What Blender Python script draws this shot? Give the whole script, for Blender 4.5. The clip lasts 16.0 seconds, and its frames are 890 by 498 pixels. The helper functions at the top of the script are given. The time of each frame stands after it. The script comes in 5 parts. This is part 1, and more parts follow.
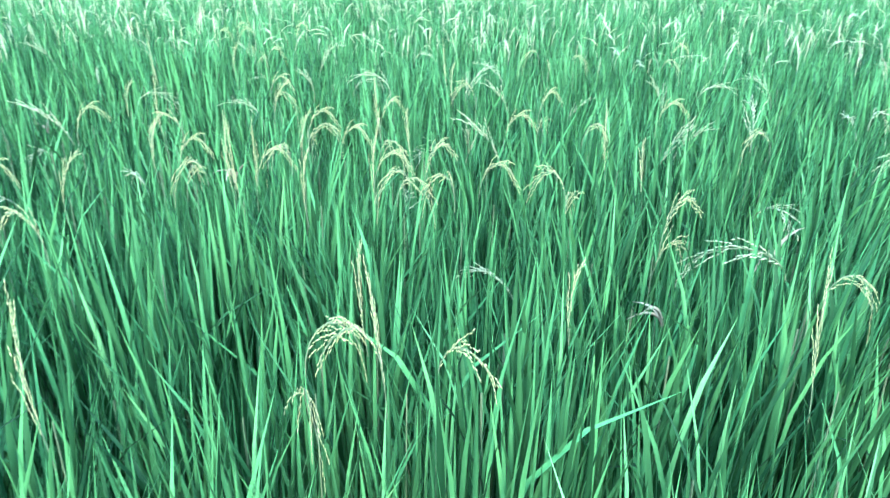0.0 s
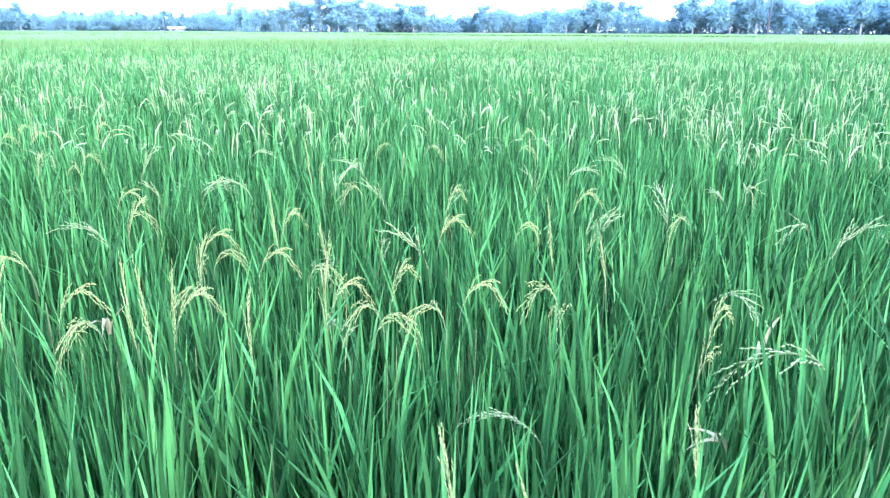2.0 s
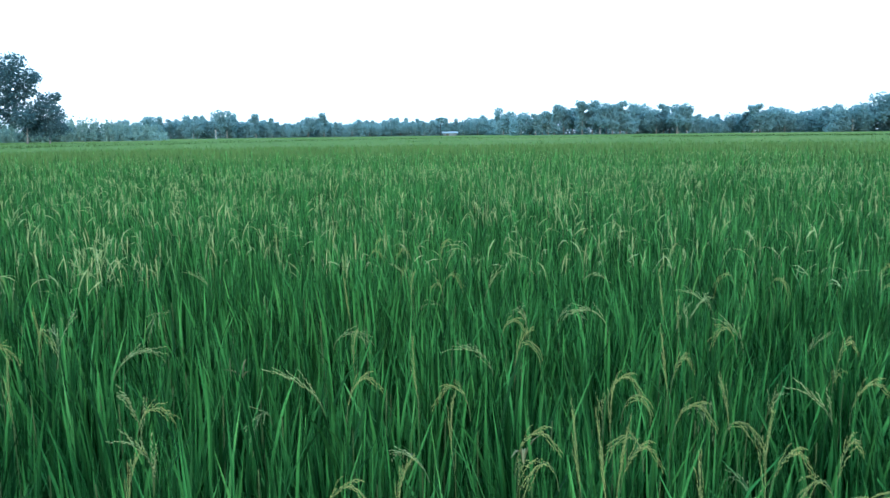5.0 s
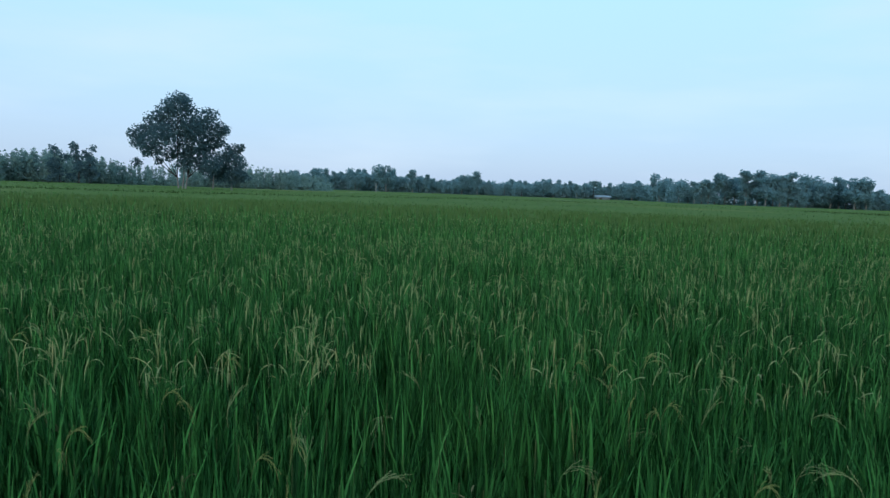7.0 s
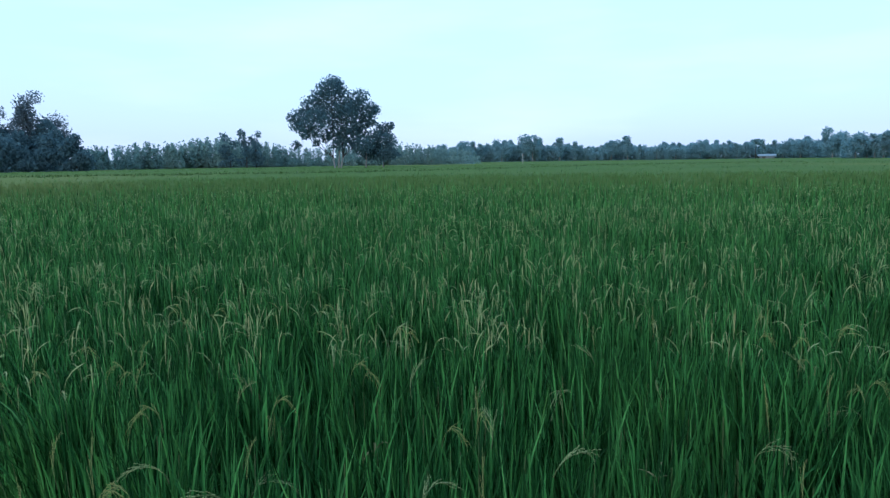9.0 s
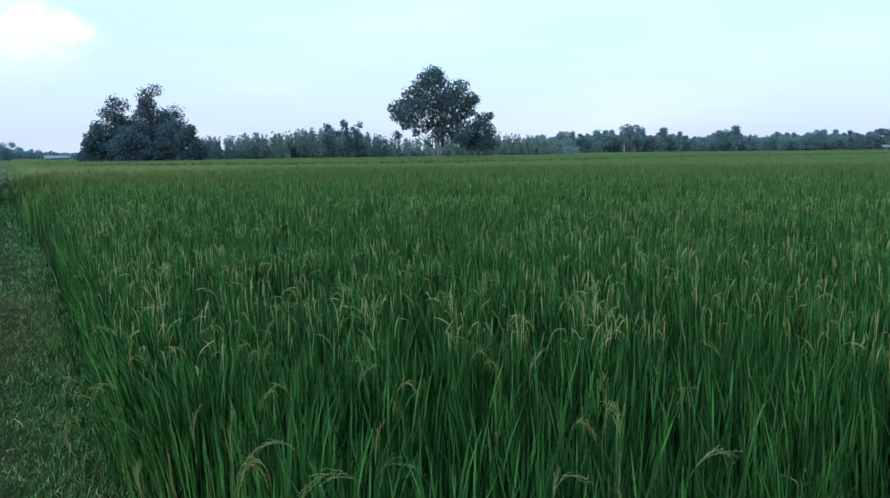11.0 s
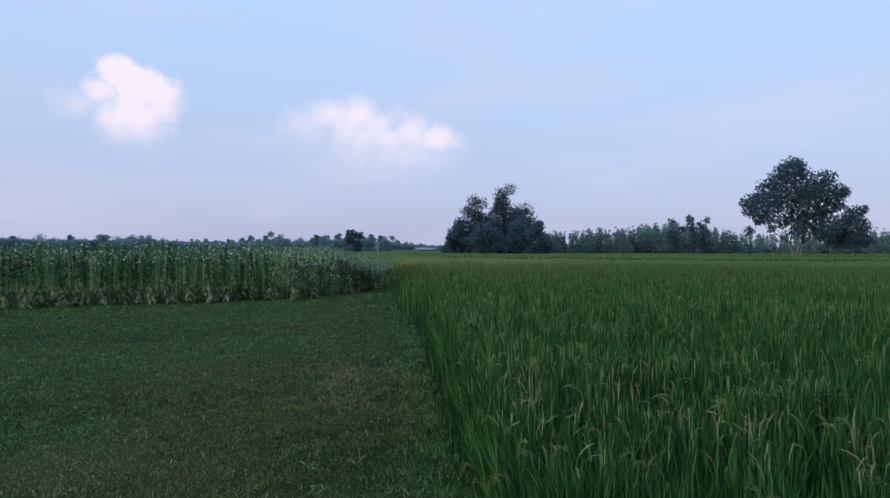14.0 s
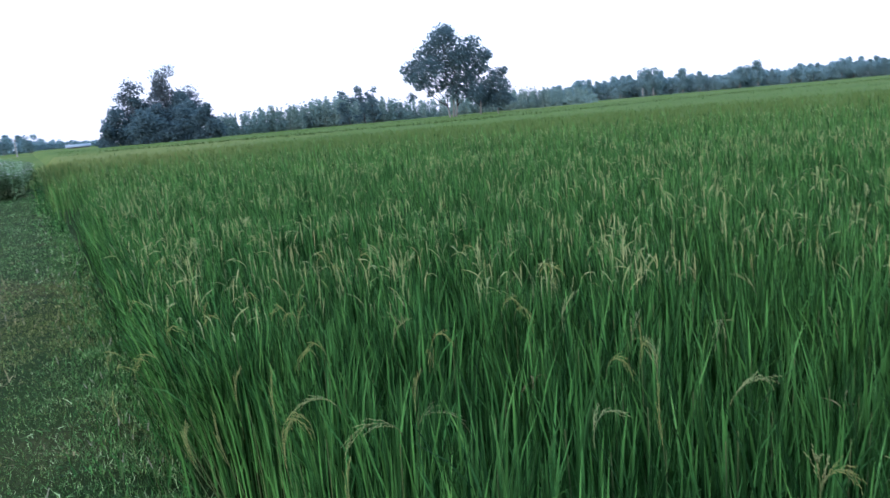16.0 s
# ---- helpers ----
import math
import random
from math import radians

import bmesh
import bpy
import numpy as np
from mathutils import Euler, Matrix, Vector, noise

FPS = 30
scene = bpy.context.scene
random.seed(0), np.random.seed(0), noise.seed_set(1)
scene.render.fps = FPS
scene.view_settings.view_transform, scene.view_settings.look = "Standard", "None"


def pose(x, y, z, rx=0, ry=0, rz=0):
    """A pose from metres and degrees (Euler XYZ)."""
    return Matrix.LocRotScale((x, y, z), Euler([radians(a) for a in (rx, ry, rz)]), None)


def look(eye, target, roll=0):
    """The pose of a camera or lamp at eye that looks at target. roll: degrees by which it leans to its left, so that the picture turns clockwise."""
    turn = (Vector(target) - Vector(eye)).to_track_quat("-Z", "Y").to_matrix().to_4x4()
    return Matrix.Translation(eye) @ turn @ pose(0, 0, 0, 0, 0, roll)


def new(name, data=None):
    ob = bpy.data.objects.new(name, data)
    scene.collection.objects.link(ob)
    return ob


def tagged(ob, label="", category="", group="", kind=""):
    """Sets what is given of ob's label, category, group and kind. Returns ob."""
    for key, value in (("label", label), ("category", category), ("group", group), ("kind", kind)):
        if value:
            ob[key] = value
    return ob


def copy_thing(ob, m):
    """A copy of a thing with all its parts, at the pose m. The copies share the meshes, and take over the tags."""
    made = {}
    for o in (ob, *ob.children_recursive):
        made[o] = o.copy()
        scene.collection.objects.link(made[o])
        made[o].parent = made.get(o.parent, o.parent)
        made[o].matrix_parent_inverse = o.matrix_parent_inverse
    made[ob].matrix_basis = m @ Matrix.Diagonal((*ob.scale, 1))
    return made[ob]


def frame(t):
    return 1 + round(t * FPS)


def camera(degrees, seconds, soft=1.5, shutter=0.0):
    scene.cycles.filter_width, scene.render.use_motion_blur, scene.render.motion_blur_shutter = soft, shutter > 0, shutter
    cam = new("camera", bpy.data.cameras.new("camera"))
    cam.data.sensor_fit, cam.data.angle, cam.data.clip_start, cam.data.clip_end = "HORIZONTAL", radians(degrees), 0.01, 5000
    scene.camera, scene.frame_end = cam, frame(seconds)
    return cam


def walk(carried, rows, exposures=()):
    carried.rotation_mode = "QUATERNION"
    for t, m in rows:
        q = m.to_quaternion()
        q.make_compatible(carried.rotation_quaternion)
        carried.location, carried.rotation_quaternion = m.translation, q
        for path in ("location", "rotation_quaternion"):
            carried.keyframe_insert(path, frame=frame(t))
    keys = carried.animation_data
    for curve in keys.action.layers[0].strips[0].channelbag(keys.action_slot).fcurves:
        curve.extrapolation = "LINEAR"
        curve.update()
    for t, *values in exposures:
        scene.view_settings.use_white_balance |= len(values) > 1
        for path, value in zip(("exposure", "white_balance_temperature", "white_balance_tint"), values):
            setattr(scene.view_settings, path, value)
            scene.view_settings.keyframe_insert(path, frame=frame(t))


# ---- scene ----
# camera: seconds, eye, yaw to the left, pitch up, roll
cam = camera(63.15, 16.0, soft=1.35, shutter=0.2)
PATH = [
    (0, -0.035, 0.024, 1.215, -1.23, -23.04, 0.54),
    (0.5, -0.136, 0.085, 1.218, -10.22, -20.33, 2.70),
    (1, -0.214, 0.123, 1.228, -14.35, -18.02, 1.02),
    (1.5, -0.275, 0.209, 1.213, -18.33, -18.17, -2.24),
    (2, -0.343, 0.310, 1.226, -19.59, -16.75, 0.27),
    (2.5, -0.441, 0.366, 1.231, -22.51, -18.07, 0.54),
    (3, -0.532, 0.377, 1.263, -19.67, -13.82, 1.88),
    (3.5, -0.562, 0.396, 1.265, -13.51, -11.89, 3.06),
    (4, -0.564, 0.434, 1.286, -8.83, -11.77, -1.54),
    (4.5, -0.602, 0.409, 1.320, -3.57, -10.50, -3.42),
    (5, -0.668, 0.312, 1.346, 0.46, -9.01, -0.70),
    (7.5, -0.996, 0.298, 1.587, 15.68, -4.13, 1.03),
    (8, -1.012, 0.290, 1.581, 19.78, -6.24, -0.27),
    (8.5, -1.024, 0.282, 1.580, 22.12, -6.97, -0.65),
    (11, -1.144, 0.261, 1.565, 31.44, -7.62, -0.64),
    (11.5, -1.159, 0.253, 1.554, 34.17, -8.58, -0.33),
    (12, -1.178, 0.233, 1.571, 36.99, -6.67, 0.08),
    (12.5, -1.192, 0.217, 1.590, 40.40, -2.97, 1.07),
    (13, -1.214, 0.193, 1.599, 44.13, -2.42, 1.09),
    (13.5, -1.254, 0.149, 1.618, 53.33, -0.21, 0.14),
    (14, -1.271, 0.118, 1.615, 57.77, -0.06, 0.16),
    (14.5, -1.270, 0.109, 1.609, 60.13, -0.24, 0.77),
    (15, -1.214, 0.189, 1.578, 48.79, -4.27, -0.43),
    (15.5, -1.174, 0.234, 1.548, 39.72, -7.22, -1.05),
    (16, -1.149, 0.258, 1.530, 33.54, -10.65, -5.10),
]
EXPOSURES = [
    (0.0, 3.58, 4940, 23), (1.0, 3.34, 5180, 19), (1.5, 3.38, 5280, 18), (2.0, 3.50, 5200, 21), (2.5, 3.40, 5350, 20), (3.0, 3.52, 5520, 18), (3.5, 2.86, 5420, 6), (4.0, 2.42, 5280, -1), (4.5, 1.90, 5550, -8), (5.0, 1.57, 5530, -10),
    (7.5, 0.08, 5730, -3), (8.0, 0.35, 5530, 2), (8.5, 0.56, 5280, 0), (11.0, 0.50, 5940, 2), (11.5, 1.13, 6060, 8), (12.0, 0.91, 6180, 16),
    (12.5, 0.31, 6490, 22), (13.0, 0.06, 6190, 15), (13.5, -0.10, 6040, 12), (14.5, -0.10, 6340, 16), (15.0, 0.04, 6660, 16),
    (15.5, 0.48, 5960, 14), (16.0, 1.20, 6020, 15),
]

walk(cam, [(t, pose(x, y, z, 0, 0, yaw) @ pose(0, 0, 0, 90 + pitch) @ pose(0, 0, 0, 0, 0, roll)) for t, x, y, z, yaw, pitch, roll in PATH], EXPOSURES)

# ---------------------------------------------------------------- world and sun
SUN_AZ, SUN_EL = 174.0, 14.0        # clockwise from +y, above the horizon


def sky():
    world = bpy.data.worlds.new("sky")
    scene.world = world
    world.use_nodes = True
    nt = world.node_tree
    nt.nodes.clear()
    out = nt.nodes.new("ShaderNodeOutputWorld")
    bg = nt.nodes.new("ShaderNodeBackground")
    bg.inputs["Strength"].default_value = 0.1
    tex = nt.nodes.new("ShaderNodeTexSky")
    tex.sky_type = "NISHITA"
    tex.sun_disc = False
    tex.sun_elevation, tex.sun_rotation = radians(SUN_EL), radians(SUN_AZ)
    tex.air_density, tex.dust_density, tex.ozone_density = 1.0, 2.5, 2.0
    geo = nt.nodes.new("ShaderNodeTexCoord")

    def math_node(op, a, b=None, c=None):
        n = nt.nodes.new("ShaderNodeMath")
        n.operation = op
        for k, v in enumerate((a, b, c)):
            if v is None:
                continue
            if isinstance(v, (int, float)):
                n.inputs[k].default_value = v
            else:
                nt.links.new(v, n.inputs[k])
        return n.outputs[0]

    def dot(vec):
        n = nt.nodes.new("ShaderNodeVectorMath")
        n.operation = "DOT_PRODUCT"
        nt.links.new(geo.outputs["Generated"], n.inputs[0])
        n.inputs[1].default_value = vec
        return n.outputs["Value"]

    fine = nt.nodes.new("ShaderNodeTexNoise")
    fine.inputs["Scale"].default_value, fine.inputs["Detail"].default_value = 21.0, 8.0
    fine.inputs["Roughness"].default_value = 0.6
    nt.links.new(geo.outputs["Generated"], fine.inputs["Vector"])
    ragged = math_node("MULTIPLY_ADD", fine.outputs["Fac"], 1.9, -0.85)
    total = None
    # cumulus: azimuth to the left of +y, elevation, half width, half height, density, crispness
    tower = (
        (82.2, 12.4, 1.5, 1.3, 1.0, 0.8), (81.2, 11.7, 1.9, 1.5, 1.0, 0.75), (80.0, 11.3, 1.7, 1.2, 1.0, 0.7), (79.2, 11.1, 1.3, 1.1, 0.95, 0.6), (82.9, 11.1, 1.7, 1.5, 0.9, 0.4),
        (81.2, 10.0, 3.3, 2.2, 0.95, 0.4), (79.4, 10.2, 1.9, 1.6, 0.9, 0.4), (81.0, 8.8, 3.4, 1.9, 0.75, 0.1), (84.6, 10.0, 2.0, 1.3, 0.55, -0.1), (81.5, 8.7, 3.2, 2.8, 0.5, -0.6))
    bank = (
        (66.4, 10.4, 2.3, 1.5, 0.85, 0.1), (64.6, 10.2, 2.4, 1.6, 0.9, 0.15), (63.0, 9.7, 2.6, 1.6, 0.9, 0.1), (60.8, 9.1, 2.6, 1.5, 0.9, 0.1), (58.4, 8.7, 1.9, 1.2, 0.9, 0.2),
        (68.6, 9.3, 2.4, 1.6, 0.5, -0.2), (62.6, 8.7, 4.8, 1.7, 0.85, 0.0), (62.2, 7.9, 6.2, 2.0, 0.6, -0.3), (62.5, 6.8, 7.5, 2.6, 0.3, -0.8), (92.5, 9.0, 2.4, 2.0, 0.5, 0.0))
    for az, el, wide, high, dense, edge in tower + bank:
        a, e = radians(az), radians(el)
        right = (math.cos(a), math.sin(a), 0)
        ahead = (-math.sin(a), math.cos(a), 0)
        u = math_node("DIVIDE", dot(right), math.sin(radians(wide)))
        v = math_node("DIVIDE", math_node("SUBTRACT", dot((0, 0, 1)), math.sin(e)), math.sin(radians(high)))
        r = math_node("SQRT", math_node("ADD", math_node("MULTIPLY", u, u), math_node("MULTIPLY", v, v)))
        r = math_node("ADD", r, ragged)
        m = nt.nodes.new("ShaderNodeMapRange")
        m.interpolation_type = "SMOOTHSTEP"
        m.inputs["From Min"].default_value, m.inputs["From Max"].default_value = 1.3, edge
        m.inputs["To Min"].default_value, m.inputs["To Max"].default_value = 0.0, dense
        nt.links.new(r, m.inputs["Value"])
        front = math_node("GREATER_THAN", dot(ahead), 0.0)
        m = math_node("MULTIPLY", m.outputs["Result"], front)
        total = m if total is None else math_node("MAXIMUM", total, m)
    mix = nt.nodes.new("ShaderNodeMix")
    mix.data_type = "RGBA"
    nt.links.new(total, mix.inputs["Factor"])
    # thin high haze evens the blue of the sky out
    haze = nt.nodes.new("ShaderNodeMix")
    haze.data_type = "RGBA"
    haze.inputs["Factor"].default_value = 0.72
    nt.links.new(tex.outputs["Color"], haze.inputs["A"])
    veil = nt.nodes.new("ShaderNodeMix")
    veil.data_type, veil.clamp_factor = "RGBA", True
    lift = nt.nodes.new("ShaderNodeMapRange")
    lift.inputs["From Min"].default_value, lift.inputs["From Max"].default_value = 0.0, 0.34
    nt.links.new(dot((0, 0, 1)), lift.inputs["Value"])
    nt.links.new(lift.outputs["Result"], veil.inputs["Factor"])
    stretch = nt.nodes.new("ShaderNodeVectorMath")
    stretch.operation = "MULTIPLY"
    stretch.inputs[1].default_value = (1.0, 1.0, 5.0)
    nt.links.new(geo.outputs["Generated"], stretch.inputs[0])
    streak = nt.nodes.new("ShaderNodeTexNoise")
    streak.inputs["Scale"].default_value, streak.inputs["Detail"].default_value = 2.6, 4.0
    nt.links.new(stretch.outputs["Vector"], streak.inputs["Vector"])
    thin = nt.nodes.new("ShaderNodeMapRange")
    thin.inputs["From Min"].default_value, thin.inputs["From Max"].default_value = 0.46, 0.72
    thin.inputs["To Min"].default_value, thin.inputs["To Max"].default_value = 0.0, 0.55
    nt.links.new(streak.outputs["Fac"], thin.inputs["Value"])
    film = nt.nodes.new("ShaderNodeMix")
    film.data_type, film.clamp_factor = "RGBA", True
    nt.links.new(thin.outputs["Result"], film.inputs["Factor"])
    nt.links.new(veil.outputs["Result"], film.inputs["A"])
    film.inputs["B"].default_value = (8.7, 8.9, 10.8, 1)
    veil.inputs["A"].default_value = (6.75, 7.1, 9.25, 1)
    veil.inputs["B"].default_value = (7.0, 9.6, 12.8, 1)
    nt.links.new(film.outputs["Result"], haze.inputs["B"])
    nt.links.new(haze.outputs["Result"], mix.inputs["A"])
    mix.inputs["B"].default_value = (10.2, 9.2, 9.7, 1)
    nt.links.new(mix.outputs["Result"], bg.inputs["Color"])
    nt.links.new(bg.outputs["Background"], out.inputs["Surface"])


sky()
sun = new("sun", bpy.data.lights.new("sun", "SUN"))
sun.data.energy, sun.data.angle, sun.data.color = 1.1, radians(14), (1.0, 0.90, 0.80)
sun.matrix_world = look((0, 0, 60), (-60 * math.sin(radians(SUN_AZ)), -60 * math.cos(radians(SUN_AZ)), 60 - 60 * math.tan(radians(SUN_EL))))


# ---------------------------------------------------------------- materials
def material(name, dark, light, rough=0.55, translucent=0.0, island=0.5, scale=3.0, spec=0.4, third=None, third_from=0.8, bump=0.0, bump_scale=40.0, patch=0.0, patch_scale=0.25, skew=1.0):
    """Two colours mixed by noise and, piece by piece, by chance; translucent: share of light let through, as in leaves."""
    mat = bpy.data.materials.new(name)
    mat.use_nodes = True
    nt = mat.node_tree
    nt.nodes.clear()
    add, link = nt.nodes.new, nt.links.new
    out = add("ShaderNodeOutputMaterial")
    bsdf = add("ShaderNodeBsdfPrincipled")
    bsdf.inputs["Roughness"].default_value = rough
    bsdf.inputs["Specular IOR Level"].default_value = spec
    place = add("ShaderNodeNewGeometry")
    coarse, fine = add("ShaderNodeTexNoise"), add("ShaderNodeTexNoise")
    coarse.inputs["Scale"].default_value, fine.inputs["Scale"].default_value = scale * 0.12, scale * 6
    coarse.inputs["Detail"].default_value, fine.inputs["Detail"].default_value = 3, 4
    link(place.outputs["Position"], coarse.inputs["Vector"])
    link(place.outputs["Position"], fine.inputs["Vector"])
    blend = add("ShaderNodeMath")
    blend.operation = "MULTIPLY_ADD"
    link(coarse.outputs["Fac"], blend.inputs[0])
    blend.inputs[1].default_value = 1.1 * (1 - island)
    both = add("ShaderNodeMath")
    both.operation = "MULTIPLY_ADD"
    link(fine.outputs["Fac"], both.inputs[0])
    both.inputs[1].default_value = 0.9 * (1 - island)
    both.inputs[2].default_value = -0.5 * (1 - island)
    link(both.outputs[0], blend.inputs[2])
    chance = add("ShaderNodeMath")
    chance.operation = "MULTIPLY_ADD"
    link(place.outputs["Random Per Island"], chance.inputs[0])
    chance.inputs[1].default_value = island
    link(blend.outputs[0], chance.inputs[2])
    mix = add("ShaderNodeMix")
    mix.data_type, mix.clamp_factor = "RGBA", True
    share = add("ShaderNodeMath")
    share.operation, share.use_clamp = "POWER", True
    link(chance.outputs[0], share.inputs[0])
    share.inputs[1].default_value = skew
    link(share.outputs[0], mix.inputs["Factor"])
    mix.inputs["A"].default_value, mix.inputs["B"].default_value = (*dark, 1), (*light, 1)
    colour = mix.outputs["Result"]
    if third:
        pick = add("ShaderNodeMapRange")
        pick.inputs["From Min"].default_value, pick.inputs["From Max"].default_value = third_from, third_from + 0.12
        if patch:
            big = add("ShaderNodeTexNoise")
            big.inputs["Scale"].default_value, big.inputs["Detail"].default_value = patch_scale, 5
            link(place.outputs["Position"], big.inputs["Vector"])
            link(big.outputs["Fac"], pick.inputs["Value"])
        else:
            link(place.outputs["Random Per Island"], pick.inputs["Value"])
        last = add("ShaderNodeMix")
        last.data_type = "RGBA"
        link(pick.outputs["Result"], last.inputs["Factor"])
        link(colour, last.inputs["A"])
        last.inputs["B"].default_value = (*third, 1)
        colour = last.outputs["Result"]
    link(colour, bsdf.inputs["Base Color"])
    if bump:
        relief, height = add("ShaderNodeBump"), add("ShaderNodeTexNoise")
        height.inputs["Scale"].default_value, height.inputs["Detail"].default_value = bump_scale, 6
        link(place.outputs["Position"], height.inputs["Vector"])
        link(height.outputs["Fac"], relief.inputs["Height"])
        relief.inputs["Strength"].default_value, relief.inputs["Distance"].default_value = bump, 0.03
        link(relief.outputs["Normal"], bsdf.inputs["Normal"])
    surface = bsdf.outputs["BSDF"]
    if translucent:
        glow, both_ways = add("ShaderNodeBsdfTranslucent"), add("ShaderNodeMixShader")
        link(colour, glow.inputs["Color"])
        both_ways.inputs["Fac"].default_value = translucent
        link(surface, both_ways.inputs[1])
        link(glow.outputs["BSDF"], both_ways.inputs[2])
        surface = both_ways.outputs["Shader"]
    link(surface, out.inputs["Surface"])
    return mat


RICE = material("rice_leaf", (0.004, 0.019, 0.0045), (0.070, 0.208, 0.052), 0.55, 0.03, 0.9, spec=0.05, third=(0.105, 0.236, 0.068), third_from=0.91, skew=1.4)
# Yellowish far rice; distance haze and grazing brightness are put into both colours.
RICE_FAR_HAZED = material("rice_far_hazed", (0.057, 0.103, 0.030), (0.095, 0.144, 0.046), 0.8, 0.1, 0.5, scale=1.0, spec=0.04, third=(0.122, 0.145, 0.050), third_from=0.54, patch=1.0, patch_scale=0.018)
RICE_SHEET_HAZED = material("rice_canopy_hazed", (0.059, 0.101, 0.026), (0.099, 0.144, 0.041), 0.9, 0.0, 0.0, scale=1.0, spec=0.02, third=(0.130, 0.150, 0.047), third_from=0.54, patch=1.0, patch_scale=0.018)
# Lighter than RICE: brightness of tops at a low angle is put into colour.
RICE_MID = material("rice_mid_brightened", (0.007, 0.031, 0.007), (0.086, 0.224, 0.057), 0.55, 0.05, 0.9, spec=0.05, third=(0.125, 0.243, 0.076), third_from=0.87, skew=1.4)
STEM = material("rice_stem", (0.05, 0.09, 0.03), (0.11, 0.14, 0.055), 0.6, 0.1, 0.7, spec=0.15)
EAR = material("green_ear", (0.152, 0.198, 0.080), (0.305, 0.335, 0.155), 0.7, 0.12, 0.7, spec=0.06, third=(0.31, 0.28, 0.13), third_from=0.9)
GRAIN = material("rice_grain", (0.162, 0.190, 0.064), (0.312, 0.324, 0.120), 0.7, 0.15, 0.7, spec=0.06)
SOIL = material("soil_and_turf", (0.009, 0.021, 0.006), (0.028, 0.047, 0.013), 0.95, 0, 0.0, scale=5, spec=0.05, third=(0.050, 0.047, 0.019), third_from=0.56, patch=1.0, patch_scale=0.33, bump=0.9, bump_scale=30)
TURF = material("turf_blade", (0.026, 0.084, 0.024), (0.215, 0.375, 0.130), 0.7, 0.1, 0.85, spec=0.04, third=(0.48, 0.58, 0.32), third_from=0.87, skew=1.4)
TURF_DRY = material("dry_turf_blade", (0.053, 0.076, 0.021), (0.262, 0.300, 0.104), 0.7, 0.1, 0.8, spec=0.04, third=(0.35, 0.33, 0.16), third_from=0.88, skew=1.3)
STRAW = material("dry_grass", (0.13, 0.12, 0.06), (0.26, 0.24, 0.13), 0.7, 0.15, 0.8, spec=0.05)
SEEDHEAD = material("seed_head", (0.20, 0.20, 0.15), (0.38, 0.36, 0.28), 0.8, 0.1, 0.7, spec=0.05)
CROP_LEAF = material("crop_leaf", (0.038, 0.112, 0.044), (0.108, 0.225, 0.090), 0.5, 0.2, 0.7, spec=0.05)
# Dark green: the shadow under the field banks is put into their grass colour.
BANK_SHADED = material("bank_grass_shaded", (0.028, 0.056, 0.016), (0.074, 0.112, 0.034), 0.8, 0.1, 0.6, spec=0.04)
CROP_PALE = material("young_crop_leaf", (0.112, 0.212, 0.092), (0.255, 0.375, 0.185), 0.5, 0.2, 0.7, spec=0.05)
CROP_LOW = material("crop_low_leaf", (0.130, 0.235, 0.095), (0.450, 0.510, 0.280), 0.5, 0.2, 0.8, spec=0.05)
CROP_STEM = material("crop_stem", (0.045, 0.085, 0.035), (0.10, 0.14, 0.06), 0.6, 0, 0.6, spec=0.05)
PETAL = material("white_petal", (0.62, 0.60, 0.55), (0.82, 0.80, 0.76), 0.6, 0.2, 0.6)
# The blue cast of haze is mixed into these two leaf colours.
LEAF_NEAR_HAZED = material("tree_leaf_hazed", (0.058, 0.104, 0.126), (0.108, 0.168, 0.190), 0.6, 0.5, 0.8, spec=0.05)
LEAF_TALL_HAZED = material("loose_crown_leaf_hazed", (0.084, 0.112, 0.136), (0.150, 0.184, 0.206), 0.6, 0.5, 0.8, spec=0.05)
# Paled and blued as by haze, in the leaf colour itself.
LEAF_POPLAR_HAZED = material("plantation_leaf_hazed", (0.136, 0.214, 0.210), (0.236, 0.326, 0.298), 0.6, 0.5, 0.8, spec=0.05)
# Pale blue of distance haze is put into this leaf colour.
LEAF_FAR_HAZED = material("far_leaf_hazed", (0.180, 0.280, 0.305), (0.204, 0.308, 0.334), 0.7, 0.6, 0.4, spec=0.02)
BARK_PALE = material("pale_bark", (0.09, 0.09, 0.09), (0.22, 0.21, 0.20), 0.85, 0, 0.0, scale=6, bump=0.6, bump_scale=12)
BARK_DARK = material("dark_bark", (0.022, 0.021, 0.022), (0.050, 0.046, 0.045), 0.9, 0, 0.0, scale=6, bump=0.6, bump_scale=12)
METAL_ROOF = material("sheet_roof", (0.12, 0.16, 0.20), (0.19, 0.235, 0.275), 0.5, 0, 0.0, scale=2)
PLASTER = material("pale_plaster", (0.10, 0.115, 0.125), (0.16, 0.175, 0.185), 0.9, 0, 0.0, scale=2)
DARK_OPENING = material("dark_wood", (0.03, 0.028, 0.025), (0.07, 0.06, 0.05), 0.8, 0, 0.0)
CONCRETE = material("pole_concrete", (0.17, 0.17, 0.165), (0.27, 0.265, 0.26), 0.85, 0, 0.0, scale=4)


